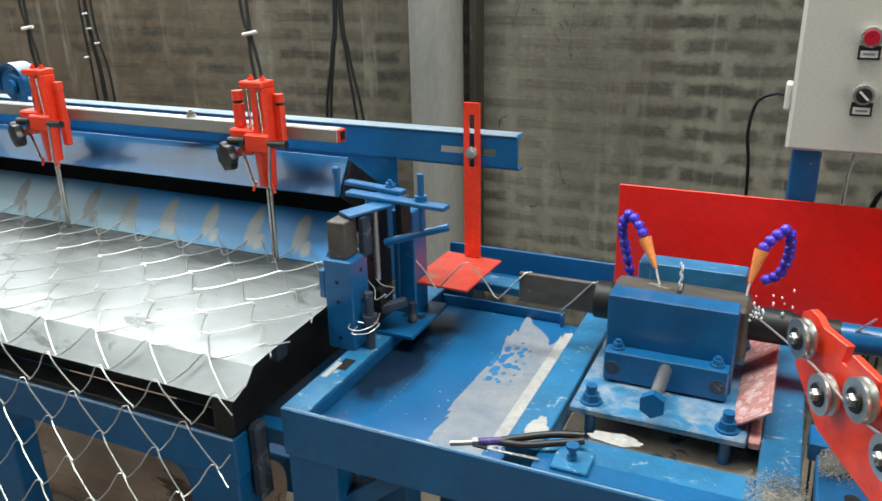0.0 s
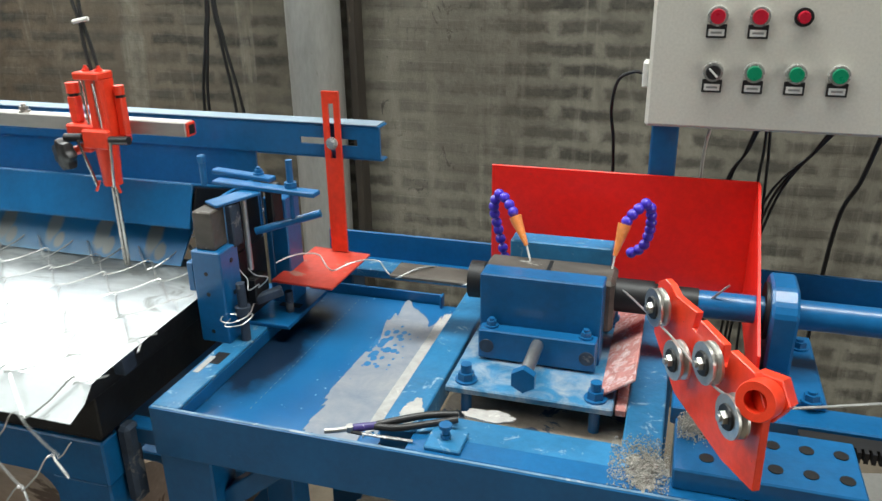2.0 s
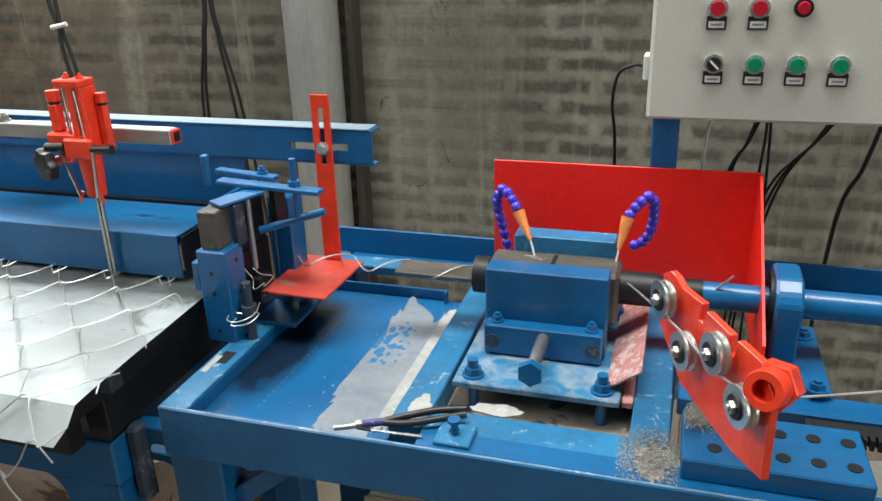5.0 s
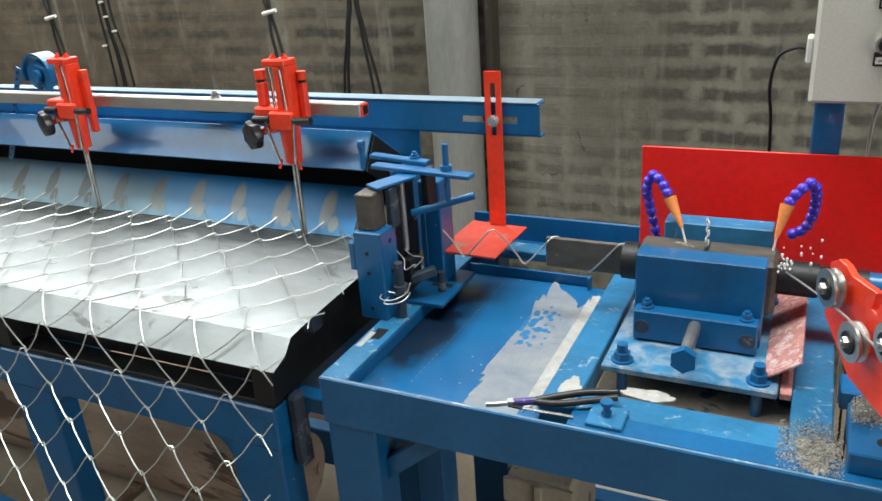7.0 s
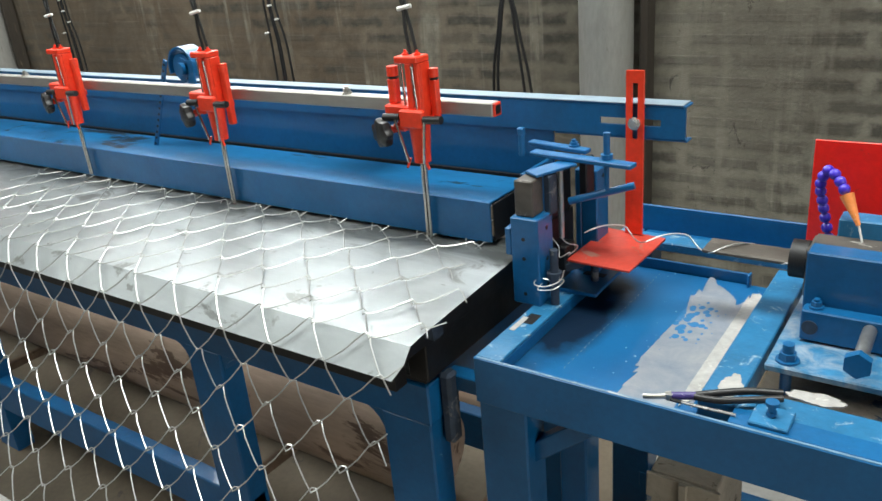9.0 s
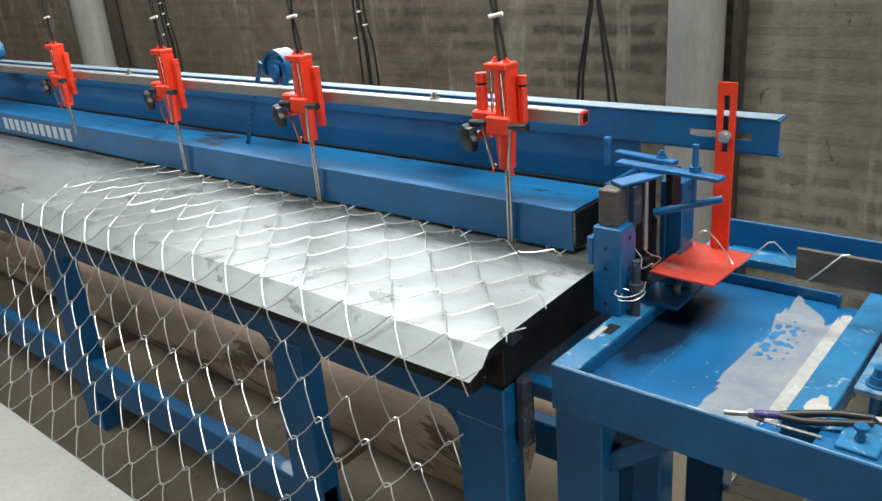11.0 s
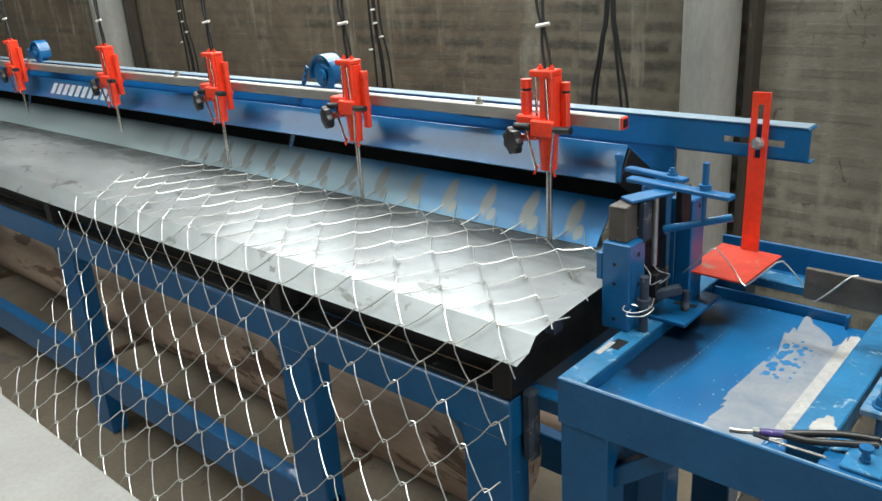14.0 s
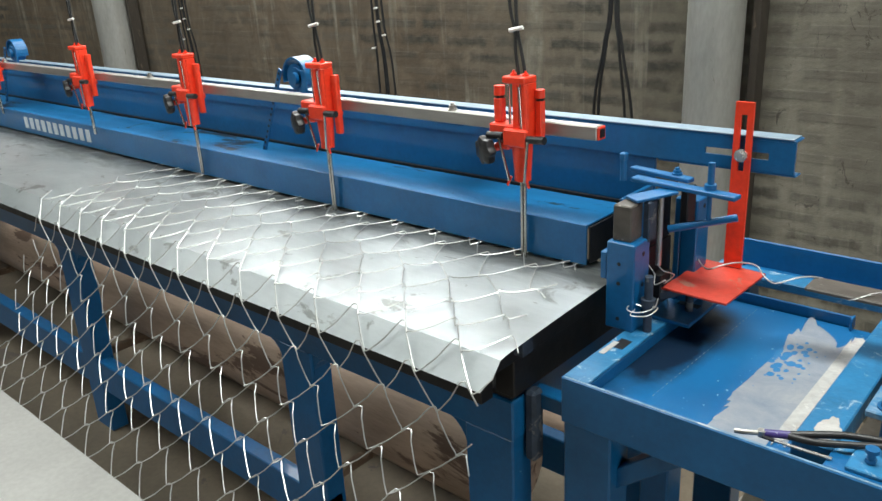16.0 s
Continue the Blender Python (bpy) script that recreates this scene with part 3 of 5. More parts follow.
def bench():
    b = thing("winding_bench", "blue painted angle-iron bench with a shallow tray", "workbench")
    part("front_apron", boxes((0, 1.62, 0, 0.007, 0.72, 0.80), (0.378, 1.62, 0.007, 0.045, 0.795, 0.80)), BLUE, b)
    part("worn_edge", boxes((0.004, 1.6, 0.0015, 0.0055, 0.80, 0.8006), bevel=0), EDGE, b, "paint worn pale along the front edge")
    part("left_apron", boxes((0, 0.005, 0.007, 0.60, 0.72, 0.795), (0.0, 0.044, 0.007, 0.60, 0.795, 0.80)), BLUE_DIRTY, b)
    part("rear_apron", boxes((0.005, 1.62, 0.60, 0.606, 0.76, 0.853), (0.05, 1.62, 0.55, 0.60, 0.795, 0.80)), BLUE, b, "blue rear angle standing up behind the tray")
    part("rear_rail", boxes((0.06, 1.62, 0.50, 0.545, 0.80, 0.818), bevel=0.002), BLUE_DIRTY, b)
    part("right_apron", boxes((1.57, 1.62, 0.045, 0.60, 0.795, 0.80), (1.615, 1.62, 0.007, 0.6, 0.72, 0.795)), BLUE, b)
    for x, y in ((0.0, 0.006), (1.555, 0.006), (0.0, 0.53), (1.555, 0.53), (0.62, 0.53)):
        part("leg", boxes((x + 0.0, x + 0.084, y + 0.001, y + 0.06, 0.0, 0.795 if y > 0.1 else 0.7685), bevel=0.003), BLUE, b)
    part("support_leg", boxes((0.012, 0.068, 0.25, 0.31, 0.0, 0.7685), bevel=0.003), BLUE, b)
    part("lower_rail", boxes((0.065, 1.555, 0.53, 0.57, 0.2, 0.24)), BLUE, b)
    part("brace", box(bmesh.new(), 0, 0.2, 0, 0.03, 0, 0.03, 0.002, pose(0.07, 0.03, 0.60, 0, -40)), BLUE, b)
    part("tray_bottom", boxes((0.0445, 0.328, 0.0075, 0.47, 0.769, 0.774), bevel=0), TRAY, b, "blue tray bottom with oil smears, painted shade and pale drops")
    part("tray_lip", boxes((0.041, 0.0445, 0.008, 0.47, 0.774, 0.795), (0.0445, 0.288, 0.474, 0.479, 0.7645, 0.793), (0.286, 0.29, 0.456, 0.474, 0.774, 0.798), bevel=0.001), BLUE, b)
    part("seam", boxes(*[(0.118 + 0.0004 * k, 0.1188 + 0.0004 * k, 0.07 + 0.014 * k, 0.075 + 0.014 * k, 0.774, 0.7743) for k in range(28)], bevel=0), PANEL, b, "dotted pale seam across the tray")
    part("cross_channel", boxes((0.328, 0.378, 0.046, 0.5, 0.76, 0.80), bevel=0.002), BLUE_DIRTY, b)
    part("cross_channel", boxes((0.642, 0.692, 0.046, 0.5, 0.76, 0.80), bevel=0.002), BLUE_DIRTY, b)
    part("front_channel", boxes((0.378, 0.642, 0.046, 0.098, 0.775, 0.797), bevel=0.002), BLUE_DIRTY, b)
    part("sump_bottom", boxes((0.378, 0.642, 0.098, 0.5, 0.748, 0.753), bevel=0), SLUDGE, b)
    part("sump_wall", boxes((0.378, 0.642, 0.49, 0.5, 0.753, 0.80), bevel=0), BLUE_DIRTY, b)
    part("clip_plate", boxes((0.402, 0.45, 0.012, 0.058, 0.80, 0.806)), BLUE_DIRTY, b)
    hexbolt(b, (0.425, 0.036, 0.806), r=0.007, h=0.005, washer=False)
    part("stud", rods(((0.425, 0.036, 0.806), (0.425, 0.036, 0.822), 0.005), ((0.425, 0.036, 0.822), (0.425, 0.036, 0.827), 0.0085)), BLUE, b)
    part("slot", boxes((0.012, 0.032, 0.13, 0.165, 0.80, 0.8006), bevel=0), DARK, b, "black slot in the flange")
    part("slot", boxes((0.006, 0.016, 0.10, 0.15, 0.80, 0.8008), bevel=0), RESIDUE, b, "scraped bright patch")
    # perforated carrier, toothed rack and inner frame behind the pulley arm
    part("inner_rail", boxes((0.70, 1.56, 0.20, 0.25, 0.772, 0.80), bevel=0.002), BLUE, b)
    part("inner_rail", boxes((1.02, 1.07, 0.25, 0.5, 0.772, 0.80), bevel=0.002), BLUE, b)
    rack = boxes((0.86, 1.5, 0.166, 0.19, 0.785, 0.80), *[(0.862 + 0.009 * k, 0.867 + 0.009 * k, 0.156, 0.166, 0.785, 0.80) for k in range(70)], bevel=0)
    part("toothed_rack", rack, DARK, b, "black toothed rack")
    return b


bench()


def perforated_plate():
    p = thing("perforated_carrier", "blue drilled steel carrier block lying on the bench", "machine part")
    part("body", boxes((0.705, 0.912, 0.022, 0.132, 0.8, 0.828), bevel=0.002), BLUE, p)
    for k in range(5):
        for y in (0.052, 0.100):
            part("hole", rods(((0.742 + 0.038 * k, y, 0.8285), (0.742 + 0.038 * k, y, 0.8292), 0.0085), n=18), DARK, p, "dark drilled hole" if k == 0 else "")


perforated_plate()


def blob(cx, cy, rx, ry, z, h, seed, n=46, rag=0.28, power=1.0):
    """A flat patch with a ragged outline."""
    pts = []
    for k in range(n):
        a = k * math.tau / n
        q = 1 + rag * noise.noise((math.cos(a) * 2.1 + seed, math.sin(a) * 2.1, seed * 1.7)) + rag * 0.5 * noise.noise((math.cos(a) * 7 + seed, math.sin(a) * 7, seed))
        c, s = math.cos(a), math.sin(a)
        pts.append((cx + rx * q * math.copysign(abs(c) ** power, c), cy + ry * q * math.copysign(abs(s) ** power, s)))
    return prism(pts, pose(0, 0, z), h)


def residue():
    bm = blob(0.264, 0.236, 0.056, 0.19, 0.7741, 0.0008, 3.1, n=160, rag=0.3, power=0.42)
    tagged(part("dried_film", bm, FILM), "thin grey film dried on the blue tray", "residue", kind="stuff")
    bm = blob(0.3135, 0.235, 0.0142, 0.19, 0.775, 0.0012, 4.4, n=120, rag=0.2, power=0.22)
    tagged(part("dried_residue", bm, RESIDUE), "crusted white residue dried on the blue tray", "residue", kind="stuff")
    vs, fs = [], []

    def chip(x, y, z):
        q = random.uniform(0.0006, 0.0015)
        m = pose(x, y, z + q / 2, random.uniform(0, 90), random.uniform(0, 90), random.uniform(0, 90))
        n = len(vs)
        vs.extend(m @ Vector((q * (a - 0.5), q * (b - 0.5), q * (c - 0.5))) for a in (0, 1) for b in (0, 1) for c in (0, 1))
        fs.extend(tuple(n + k for k in f) for f in ((0, 1, 3, 2), (4, 6, 7, 5), (0, 4, 5, 1), (2, 3, 7, 6), (0, 2, 6, 4), (1, 5, 7, 3)))

    for k in range(2900):
        x, y = random.gauss(0.672, 0.024), random.gauss(0.052, 0.03)
        if 0.63 < x < 0.703 and 0.006 < y < 0.12:
            chip(x, y, 0.8 + max(0, 0.007 - abs(x - 0.675) * 0.25) * random.random())
    for k in range(1500):
        x, y = random.gauss(0.722, 0.01), random.gauss(0.108, 0.014)
        if 0.707 < x < 0.75 and y < 0.131:
            chip(x, y, 0.828 + max(0, 0.02 - abs(x - 0.722) * 0.8) * random.random())
    me = bpy.data.meshes.new("metal_chips")
    me.from_pydata(vs, [], fs)
    me.materials.append(CHIPS)
    tagged(new("metal_chips", me), "heap of grey metal chips on the bench frame", "metal chips", kind="stuff")
    bm = blob(0.672, 0.05, 0.022, 0.032, 0.8001, 0.0007, 8.0, n=90, rag=0.6)
    tagged(part("metal_dust", bm, CHIPS), "grey metal dust spread on the bench frame", "metal chips", kind="stuff")
    bm = blob(0.36, 0.09, 0.014, 0.03, 0.8001, 0.001, 5.0)
    tagged(part("dried_residue", bm, RESIDUE), "white residue dried on the channel", "residue", kind="stuff")
    bm = blob(0.465, 0.11, 0.036, 0.014, 0.7972, 0.002, 6.0)
    tagged(part("foam_residue", bm, RESIDUE), "foamy white residue behind the front channel", "residue", kind="stuff")


residue()


def winding_head():
    h = thing("winding_unit", "blue clamped winding block on a bolted base plate", "machine")
    part("base_plate", boxes((0.386, 0.624, 0.16, 0.44, 0.794, 0.805), bevel=0.002), CRUST, h, "blue base plate crusted with white residue")
    for x in (0.412, 0.598):
        for y in (0.182, 0.42):
            part("stud", rods(((x, y, 0.753), (x, y, 0.832), 0.008)), BLUE, h)
            hexbolt(h, (x, y, 0.805), r=0.0125, h=0.012, name="nut")
    part("front_block", boxes((0.409, 0.592, 0.272, 0.312, 0.805, 0.936), bevel=0.002), BLUE, h)
    part("clamp_plate", boxes((0.413, 0.589, 0.246, 0.272, 0.808, 0.856), bevel=0.002), BLUE, h)
    for x in (0.426, 0.576):
        part("plug", rods(((x, 0.2465, 0.83), (x, 0.2445, 0.83), 0.011), n=20), GRIME, h, "dark recessed plug")
    hexbolt(h, (0.43, 0.262, 0.856), r=0.008, h=0.008, name="set_screw")
    hexbolt(h, (0.572, 0.262, 0.856), r=0.008, h=0.008, name="set_screw")
    part("clamp_screw", rods(((0.503, 0.246, 0.842), (0.503, 0.152, 0.842), 0.0095)), STEEL, h, "bare steel screw shank", True)
    part("screw_head", rods(((0.503, 0.153, 0.842), (0.503, 0.140, 0.842), 0.0185), n=6), BLUE, h)
    part("rear_block", boxes((0.43, 0.592, 0.385, 0.425, 0.805, 0.95), bevel=0.002), BLUE_DIRTY, h)
    part("die_half", boxes((0.40, 0.604, 0.3125, 0.3845, 0.84, 0.925), bevel=0.006), DIE, h, "oily dark brown steel die")
    part("die_slot", boxes((0.498, 0.504, 0.325, 0.372, 0.925, 0.9262), bevel=0), DARK, h)
    part("die_mouth", rods(((0.376, AX_Y, AX_Z), (0.40, AX_Y, AX_Z), 0.03), n=24), DARK, h, "black steel ring at the die mouth", True)
    part("die_tail", rods(((0.604, AX_Y, AX_Z), (0.66, AX_Y, AX_Z), 0.026), n=24), DARK, h, "", True)
    part("drip_sheet", boxes((0.626, 0.641, 0.17, 0.48, 0.79, 0.80), bevel=0.001), PINK, h, "wet red sheet under the die")
    part("drip_sheet", box(bmesh.new(), 0.0, 0.056, 0, 0.27, 0, 0.004, 0.001, pose(0.605, 0.185, 0.807, 0, -36)), PINK, h, "wet red sheet leaning on the block")
    return h


winding_head()


def splash_guard():
    g = thing("splash_guard", "bright red bent sheet-metal splash guard on the bench", "guard")
    part("back_sheet", boxes((0.359, 0.806, 0.549, 0.553, 0.80, 1.026), bevel=0.001), RED, g)
    outline = [(0.549, 0.80), (0.549, 1.025), (0.53, 1.025), (0.235, 0.875), (0.225, 0.80)]
    part("side_sheet", prism(outline, Matrix(((0, 0, 1, 0.803), (1, 0, 0, 0), (0, 1, 0, 0), (0, 0, 0, 1))), 0.004), RED, g)


splash_guard()


def drive_shaft():
    s = thing("drive_shaft", "blue drive shaft in a flanged bearing housing", "machine")
    part("spindle", rods(((0.66, AX_Y, AX_Z), (0.724, AX_Y, AX_Z), 0.0225), n=24), DARK, s, "black spindle end", True)
    part("shaft", rods(((0.724, AX_Y, AX_Z), (0.82, AX_Y, AX_Z), 0.0205), ((0.86, AX_Y, AX_Z), (1.5, AX_Y, AX_Z), 0.0215), n=28), BLUE, s, "", True)
    out = [(-0.05, -0.093), (0.05, -0.093), (0.06, 0.02), (0.05, 0.035), (0.03, 0.05), (-0.03, 0.05), (-0.05, 0.035), (-0.06, 0.02)]
    part("bearing_housing", prism(out, Matrix(((0, 0, 1, 0.82), (1, 0, 0, AX_Y), (0, 1, 0, AX_Z), (0, 0, 0, 1))), 0.036, 0.004), BLUE, s)
    part("bearing_foot", boxes((0.81, 0.9, 0.24, 0.44, 0.80, 0.812), bevel=0.002), BLUE, s)
    part("bearing_ring", rods(((0.815, AX_Y, AX_Z), (0.82, AX_Y, AX_Z), 0.042), n=28), DARK, s, "", True)
    for y in (0.245, 0.40):
        hexbolt(s, (0.88, y, 0.812), r=0.011, h=0.01)
    part("gearbox", boxes((1.5, 1.6, 0.25, 0.44, 0.8, 1.0), bevel=0.006), BLUE, s)
    part("locking_pin", rods(((0.742, AX_Y - 0.012, 0.908), (0.764, AX_Y - 0.016, 0.934), 0.0017), n=8), STEEL, s, "small steel pin")


drive_shaft()


def arm_frame():
    """Plane of the pulley arm: u runs out along the arm towards the front, z is up."""
    d = Vector((0.447, -0.894, 0))
    n = Vector((-0.894, -0.447, 0))
    o = Vector((0.669, 0.148, 0.0))
    return Matrix(((d.x, 0, n.x, o.x), (d.y, 0, n.y, o.y), (0, 1, 0, 0), (0, 0, 0, 1)))


ARM = arm_frame()
PULLEYS = [(0.006, 0.975), (0.069, 0.936), (0.138, 0.971), (0.198, 0.942)]


def pulley_arm():
    a = thing("pulley_arm", "red notched arm plate with wire straightening pulleys", "machine part")
    m = ARM @ pose(0, 0, -0.022)
    part("arm_plate", prism([(-0.031, 0.992), (-0.012, 1.004), (0.004, 1.003), (0.02, 0.996), (0.074, 0.999), (0.068, 0.976), (0.077, 0.976), (0.084, 0.994), (0.139, 0.992), (0.141, 0.97), (0.149, 0.97), (0.153, 0.993), (0.2, 0.993), (0.226, 0.968), (0.227, 0.867), (0.164, 0.86), (0.041, 0.871), (-0.03, 0.921)], m, 0.009, 0.0008), ORANGE, a)
    for u, z in PULLEYS:
        p = bmesh.new()
        for z0, z1, r0, r1 in ((-0.004, -0.001, 0.024, 0.024), (-0.001, 0.0025, 0.024, 0.0195), (0.0025, 0.006, 0.0195, 0.024), (0.006, 0.009, 0.024, 0.024)):
            bmesh.ops.create_cone(p, cap_ends=True, segments=32, radius1=r0, radius2=r1, depth=z1 - z0, matrix=pose(u, z, (z0 + z1) / 2))
        bmesh.ops.transform(p, matrix=ARM, verts=p.verts)
        w = part("pulley", p, STEEL, a, "grey steel grooved pulley", True)
        q = bmesh.new()
        bmesh.ops.create_cone(q, cap_ends=True, segments=24, radius1=0.0145, radius2=0.0135, depth=0.0024, matrix=ARM @ pose(u, z, 0.0102))
        part("bearing_face", q, DARK, w, "dark bearing face")
        q = bmesh.new()
        bmesh.ops.create_cone(q, cap_ends=True, segments=6, radius1=0.008, radius2=0.0075, depth=0.0055, matrix=ARM @ pose(u, z, 0.014))
        rod(q, ARM @ Vector((u, z, 0.015)), ARM @ Vector((u, z, 0.0195)), 0.004, 10)
        rod(q, ARM @ Vector((u, z, -0.013)), ARM @ Vector((u, z, -0.004)), 0.006, 10)
        part("axle_bolt", q, STEEL, w)
    aim = Matrix.Translation((0.782, -0.03, 0.969)) @ Vector((-0.46, -0.86, 0.22)).to_track_quat("Z", "Y").to_matrix().to_4x4()
    for name, sides, radius, z0, z1, words in (("guide_bush", 28, 0.0215, 0.0, 0.022, "red round wire guide bush"), ("lock_nut", 6, 0.0265, -0.022, -0.0005, "red hexagonal lock nut")):
        n = bmesh.new()
        rings = []
        for r, z in ((0.012, z0), (0.012, z1), (radius * 0.95, z1), (radius, z1 - 0.002), (radius, z0)):
            line = []
            for k in range(24):
                turn = k * math.tau / 24
                q = r if r < 0.015 or sides > 6 else r * math.cos(math.pi / 6) / math.cos((turn % (math.pi / 3)) - math.pi / 6)
                line.append(n.verts.new((q * math.cos(turn), q * math.sin(turn), z)))
            rings.append(line)
        for c, d in zip(rings, rings[1:] + rings[:1]):
            for k in range(24):
                n.faces.new((c[k], c[(k + 1) % 24], d[(k + 1) % 24], d[k]))
        bmesh.ops.transform(n, matrix=aim, verts=n.verts)
        part(name, n, ORANGE, a, words, sides > 6)
    n = bmesh.new()
    bmesh.ops.create_cone(n, cap_ends=True, segments=20, radius1=0.0119, radius2=0.0119, depth=0.002, matrix=aim @ pose(0, 0, -0.012))
    part("bore", n, DARK, a, "dark bore of the wire guide")
    part("mounting_bar", boxes((0.742, 0.79, 0.10, 0.16, 0.828, 0.87), bevel=0.002), ORANGE, a)
    return a


pulley_arm()


def feed_wire():
    """The straight wire from the coil over the pulleys to the die."""
    w = [ARM @ Vector((u, z, 0.0025)) for u, z in PULLEYS]
    up = Vector((0, 0, 0.02))
    pts = [Vector((1.75, 0.25, 1.03)), Vector((1.2, 0.09, 0.985)), Vector((0.80, -0.013, 0.948)), w[3] + up, w[2] - up, w[1] + up, w[0] - up, Vector((0.625, 0.30, 0.915)), Vector((0.607, AX_Y, 0.905))]
    tagged(part("feed_wire", tube(curve_points(pts, 6), 0.0015), GALV, None, "", True), "thin galvanised feed wire running over the pulleys", "wire")


feed_wire()


def coolant_hose(ctrl, tip, label):
    h = thing("coolant_hose", label, "hose", "coolant hoses")
    pts = curve_points(ctrl, 10)
    step, last, beads = 0.0125, None, 0
    for p in pts:
        if last is None or (p - last).length >= step:
            bm = bmesh.new()
            bmesh.ops.create_uvsphere(bm, u_segments=12, v_segments=8, radius=0.0088, matrix=Matrix.Translation(p))
            part("segment", bm, PURPLE, h, "", True)
            last = p
    part("nozzle", rods((pts[-1], tip, 0.0105, 0.0032), n=18), NOZZLE, h, "orange tapered plastic nozzle", True)
    jet = Vector(tip) + (Vector(tip) - pts[-1]).normalized() * 0.022 + Vector((0, 0, -0.012))
    part("jet", tube([tip, (Vector(tip) + jet) / 2, jet], 0.0018, 5), WHITEP, h, "thin white coolant jet")


coolant_hose([(0.412, 0.43, 0.90), (0.400, 0.425, 0.955), (0.394, 0.42, 0.992), (0.405, 0.415, 1.016), (0.424, 0.40, 1.004), (0.436, 0.39, 0.988)], (0.459, 0.372, 0.948), "looped violet segmented coolant hose with orange nozzle")
coolant_hose([(0.618, 0.43, 0.93), (0.636, 0.425, 0.945), (0.645, 0.415, 0.985), (0.640, 0.405, 1.022), (0.622, 0.395, 1.012), (0.607, 0.388, 0.992)], (0.597, 0.372, 0.945), "tightly bent violet coolant hose with orange nozzle")


def tools():
    p = thing("pliers", "pliers with black and violet grips lying on the bench edge", "pliers", at=(0.01, -0.012, 0))
    for ctrl, r, words in (([(0.318, 0.05, 0.8065), (0.345, 0.064, 0.81), (0.38, 0.082, 0.8125), (0.418, 0.096, 0.812)], 0.0052, "black outer grip"), ([(0.318, 0.046, 0.8065), (0.35, 0.05, 0.808), (0.385, 0.066, 0.81), (0.42, 0.086, 0.8105)], 0.0048, "black inner grip")):
        part("grip", tube(curve_points(ctrl, 8), r, 10), BLACKP, p, words, True)
    part("collar", tube(curve_points([(0.29, 0.038, 0.8045), (0.303, 0.043, 0.8055), (0.319, 0.049, 0.8065)], 5), 0.0056, 10), VIOLET, p, "dark violet collar of the grips", True)
    part("joint", rods(((0.287, 0.036, 0.8), (0.287, 0.036, 0.809), 0.0055), n=14), STEEL, p, "steel joint")
    part("jaw", tube(curve_points([(0.287, 0.036, 0.8045), (0.272, 0.028, 0.804), (0.256, 0.023, 0.803)], 5), 0.0036, 8), STEEL, p, "bright steel jaws", True)
    w = thing("steel_strip", "thin pale steel strip lying along the bench edge", "strip")
    part("strip", tube([(0.315, 0.021, 0.8018), (0.35, 0.021, 0.8022), (0.385, 0.022, 0.8028)], 0.0022, 6), BEZEL, w)
    part("tip", tube([(0.3, 0.021, 0.8018), (0.315, 0.021, 0.8018)], 0.0026, 6), DARK, w, "dark tip")


tools()


# ---- control box ----
def control_box():
    c = thing("control_box", "cream-grey enamelled control cabinet on a blue post", "control box")
    part("cabinet", boxes((0.617, 1.03, 0.528, 0.70, 1.114, 1.62), bevel=0.004), GREY, c)
    part("door", boxes((0.621, 1.026, 0.521, 0.5275, 1.118, 1.616), bevel=0.002), GREY, c)
    part("post", boxes((0.628, 0.672, 0.56, 0.61, 0.0, 1.113), bevel=0.003), BLUE, c, "blue square post")
    part("socket", boxes((0.607, 0.6165, 0.55, 0.59, 1.172, 1.212), bevel=0.002), WHITEP, c, "white side socket")
    rows = [(0.712, 1.288, REDB, "red push button"), (0.771, 1.288, REDB, "red push button"), (0.773, 1.206, GREEN, "green push button"),
            (0.832, 1.206, GREEN, "green push button"), (0.891, 1.206, GREEN, "green push button"), (0.714, 1.206, BLACKP, "black selector switch")]
    for x, z, m, label in rows:
        bm = rods(((x, 0.521, z), (x, 0.510, z), 0.0155, 0.0145), n=28)
        k = part("button", bm, BEZEL, c, "chrome ring round a " + label, True)
        part("cap", rods(((x, 0.510, z), (x, 0.504, z), 0.0112, 0.0104), n=24), m, k, label, True)
        if m is BLACKP:
            part("pointer", box(bmesh.new(), -0.0015, 0.0015, -0.001, 0.001, -0.009, 0.009, 0, pose(x, 0.5032, z, 0, -45)), WHITEP, k)
        t = part("label_holder", boxes((x - 0.0145, x + 0.0145, 0.5175, 0.521, z - 0.032, z - 0.012), bevel=0.0006), BLACKP, c, "black label holder")
        part("label_strip", boxes((x - 0.0115, x + 0.0115, 0.5168, 0.5175, z - 0.029, z - 0.019), bevel=0), WHITEP, t, "white label strip")
        part("label_bar", boxes((x - 0.008, x + 0.008, 0.5163, 0.5168, z - 0.0255, z - 0.0225), bevel=0), PANEL, t, "grey unreadable bar")
    k = part("indicator", rods(((0.831, 0.521, 1.288), (0.831, 0.514, 1.288), 0.0135), n=24), BLACKP, c, "black collar of a red lamp", True)
    part("cap", rods(((0.831, 0.514, 1.288), (0.831, 0.505, 1.288), 0.0095, 0.008), n=20), REDB, k, "dark red lamp cap", True)


control_box()


def cable(name, ctrl, r, label, material=RUBBER, steps=8):
    return tagged(part(name, tube(curve_points(ctrl, steps), r, 8), material, None, "", True), label, "cable")


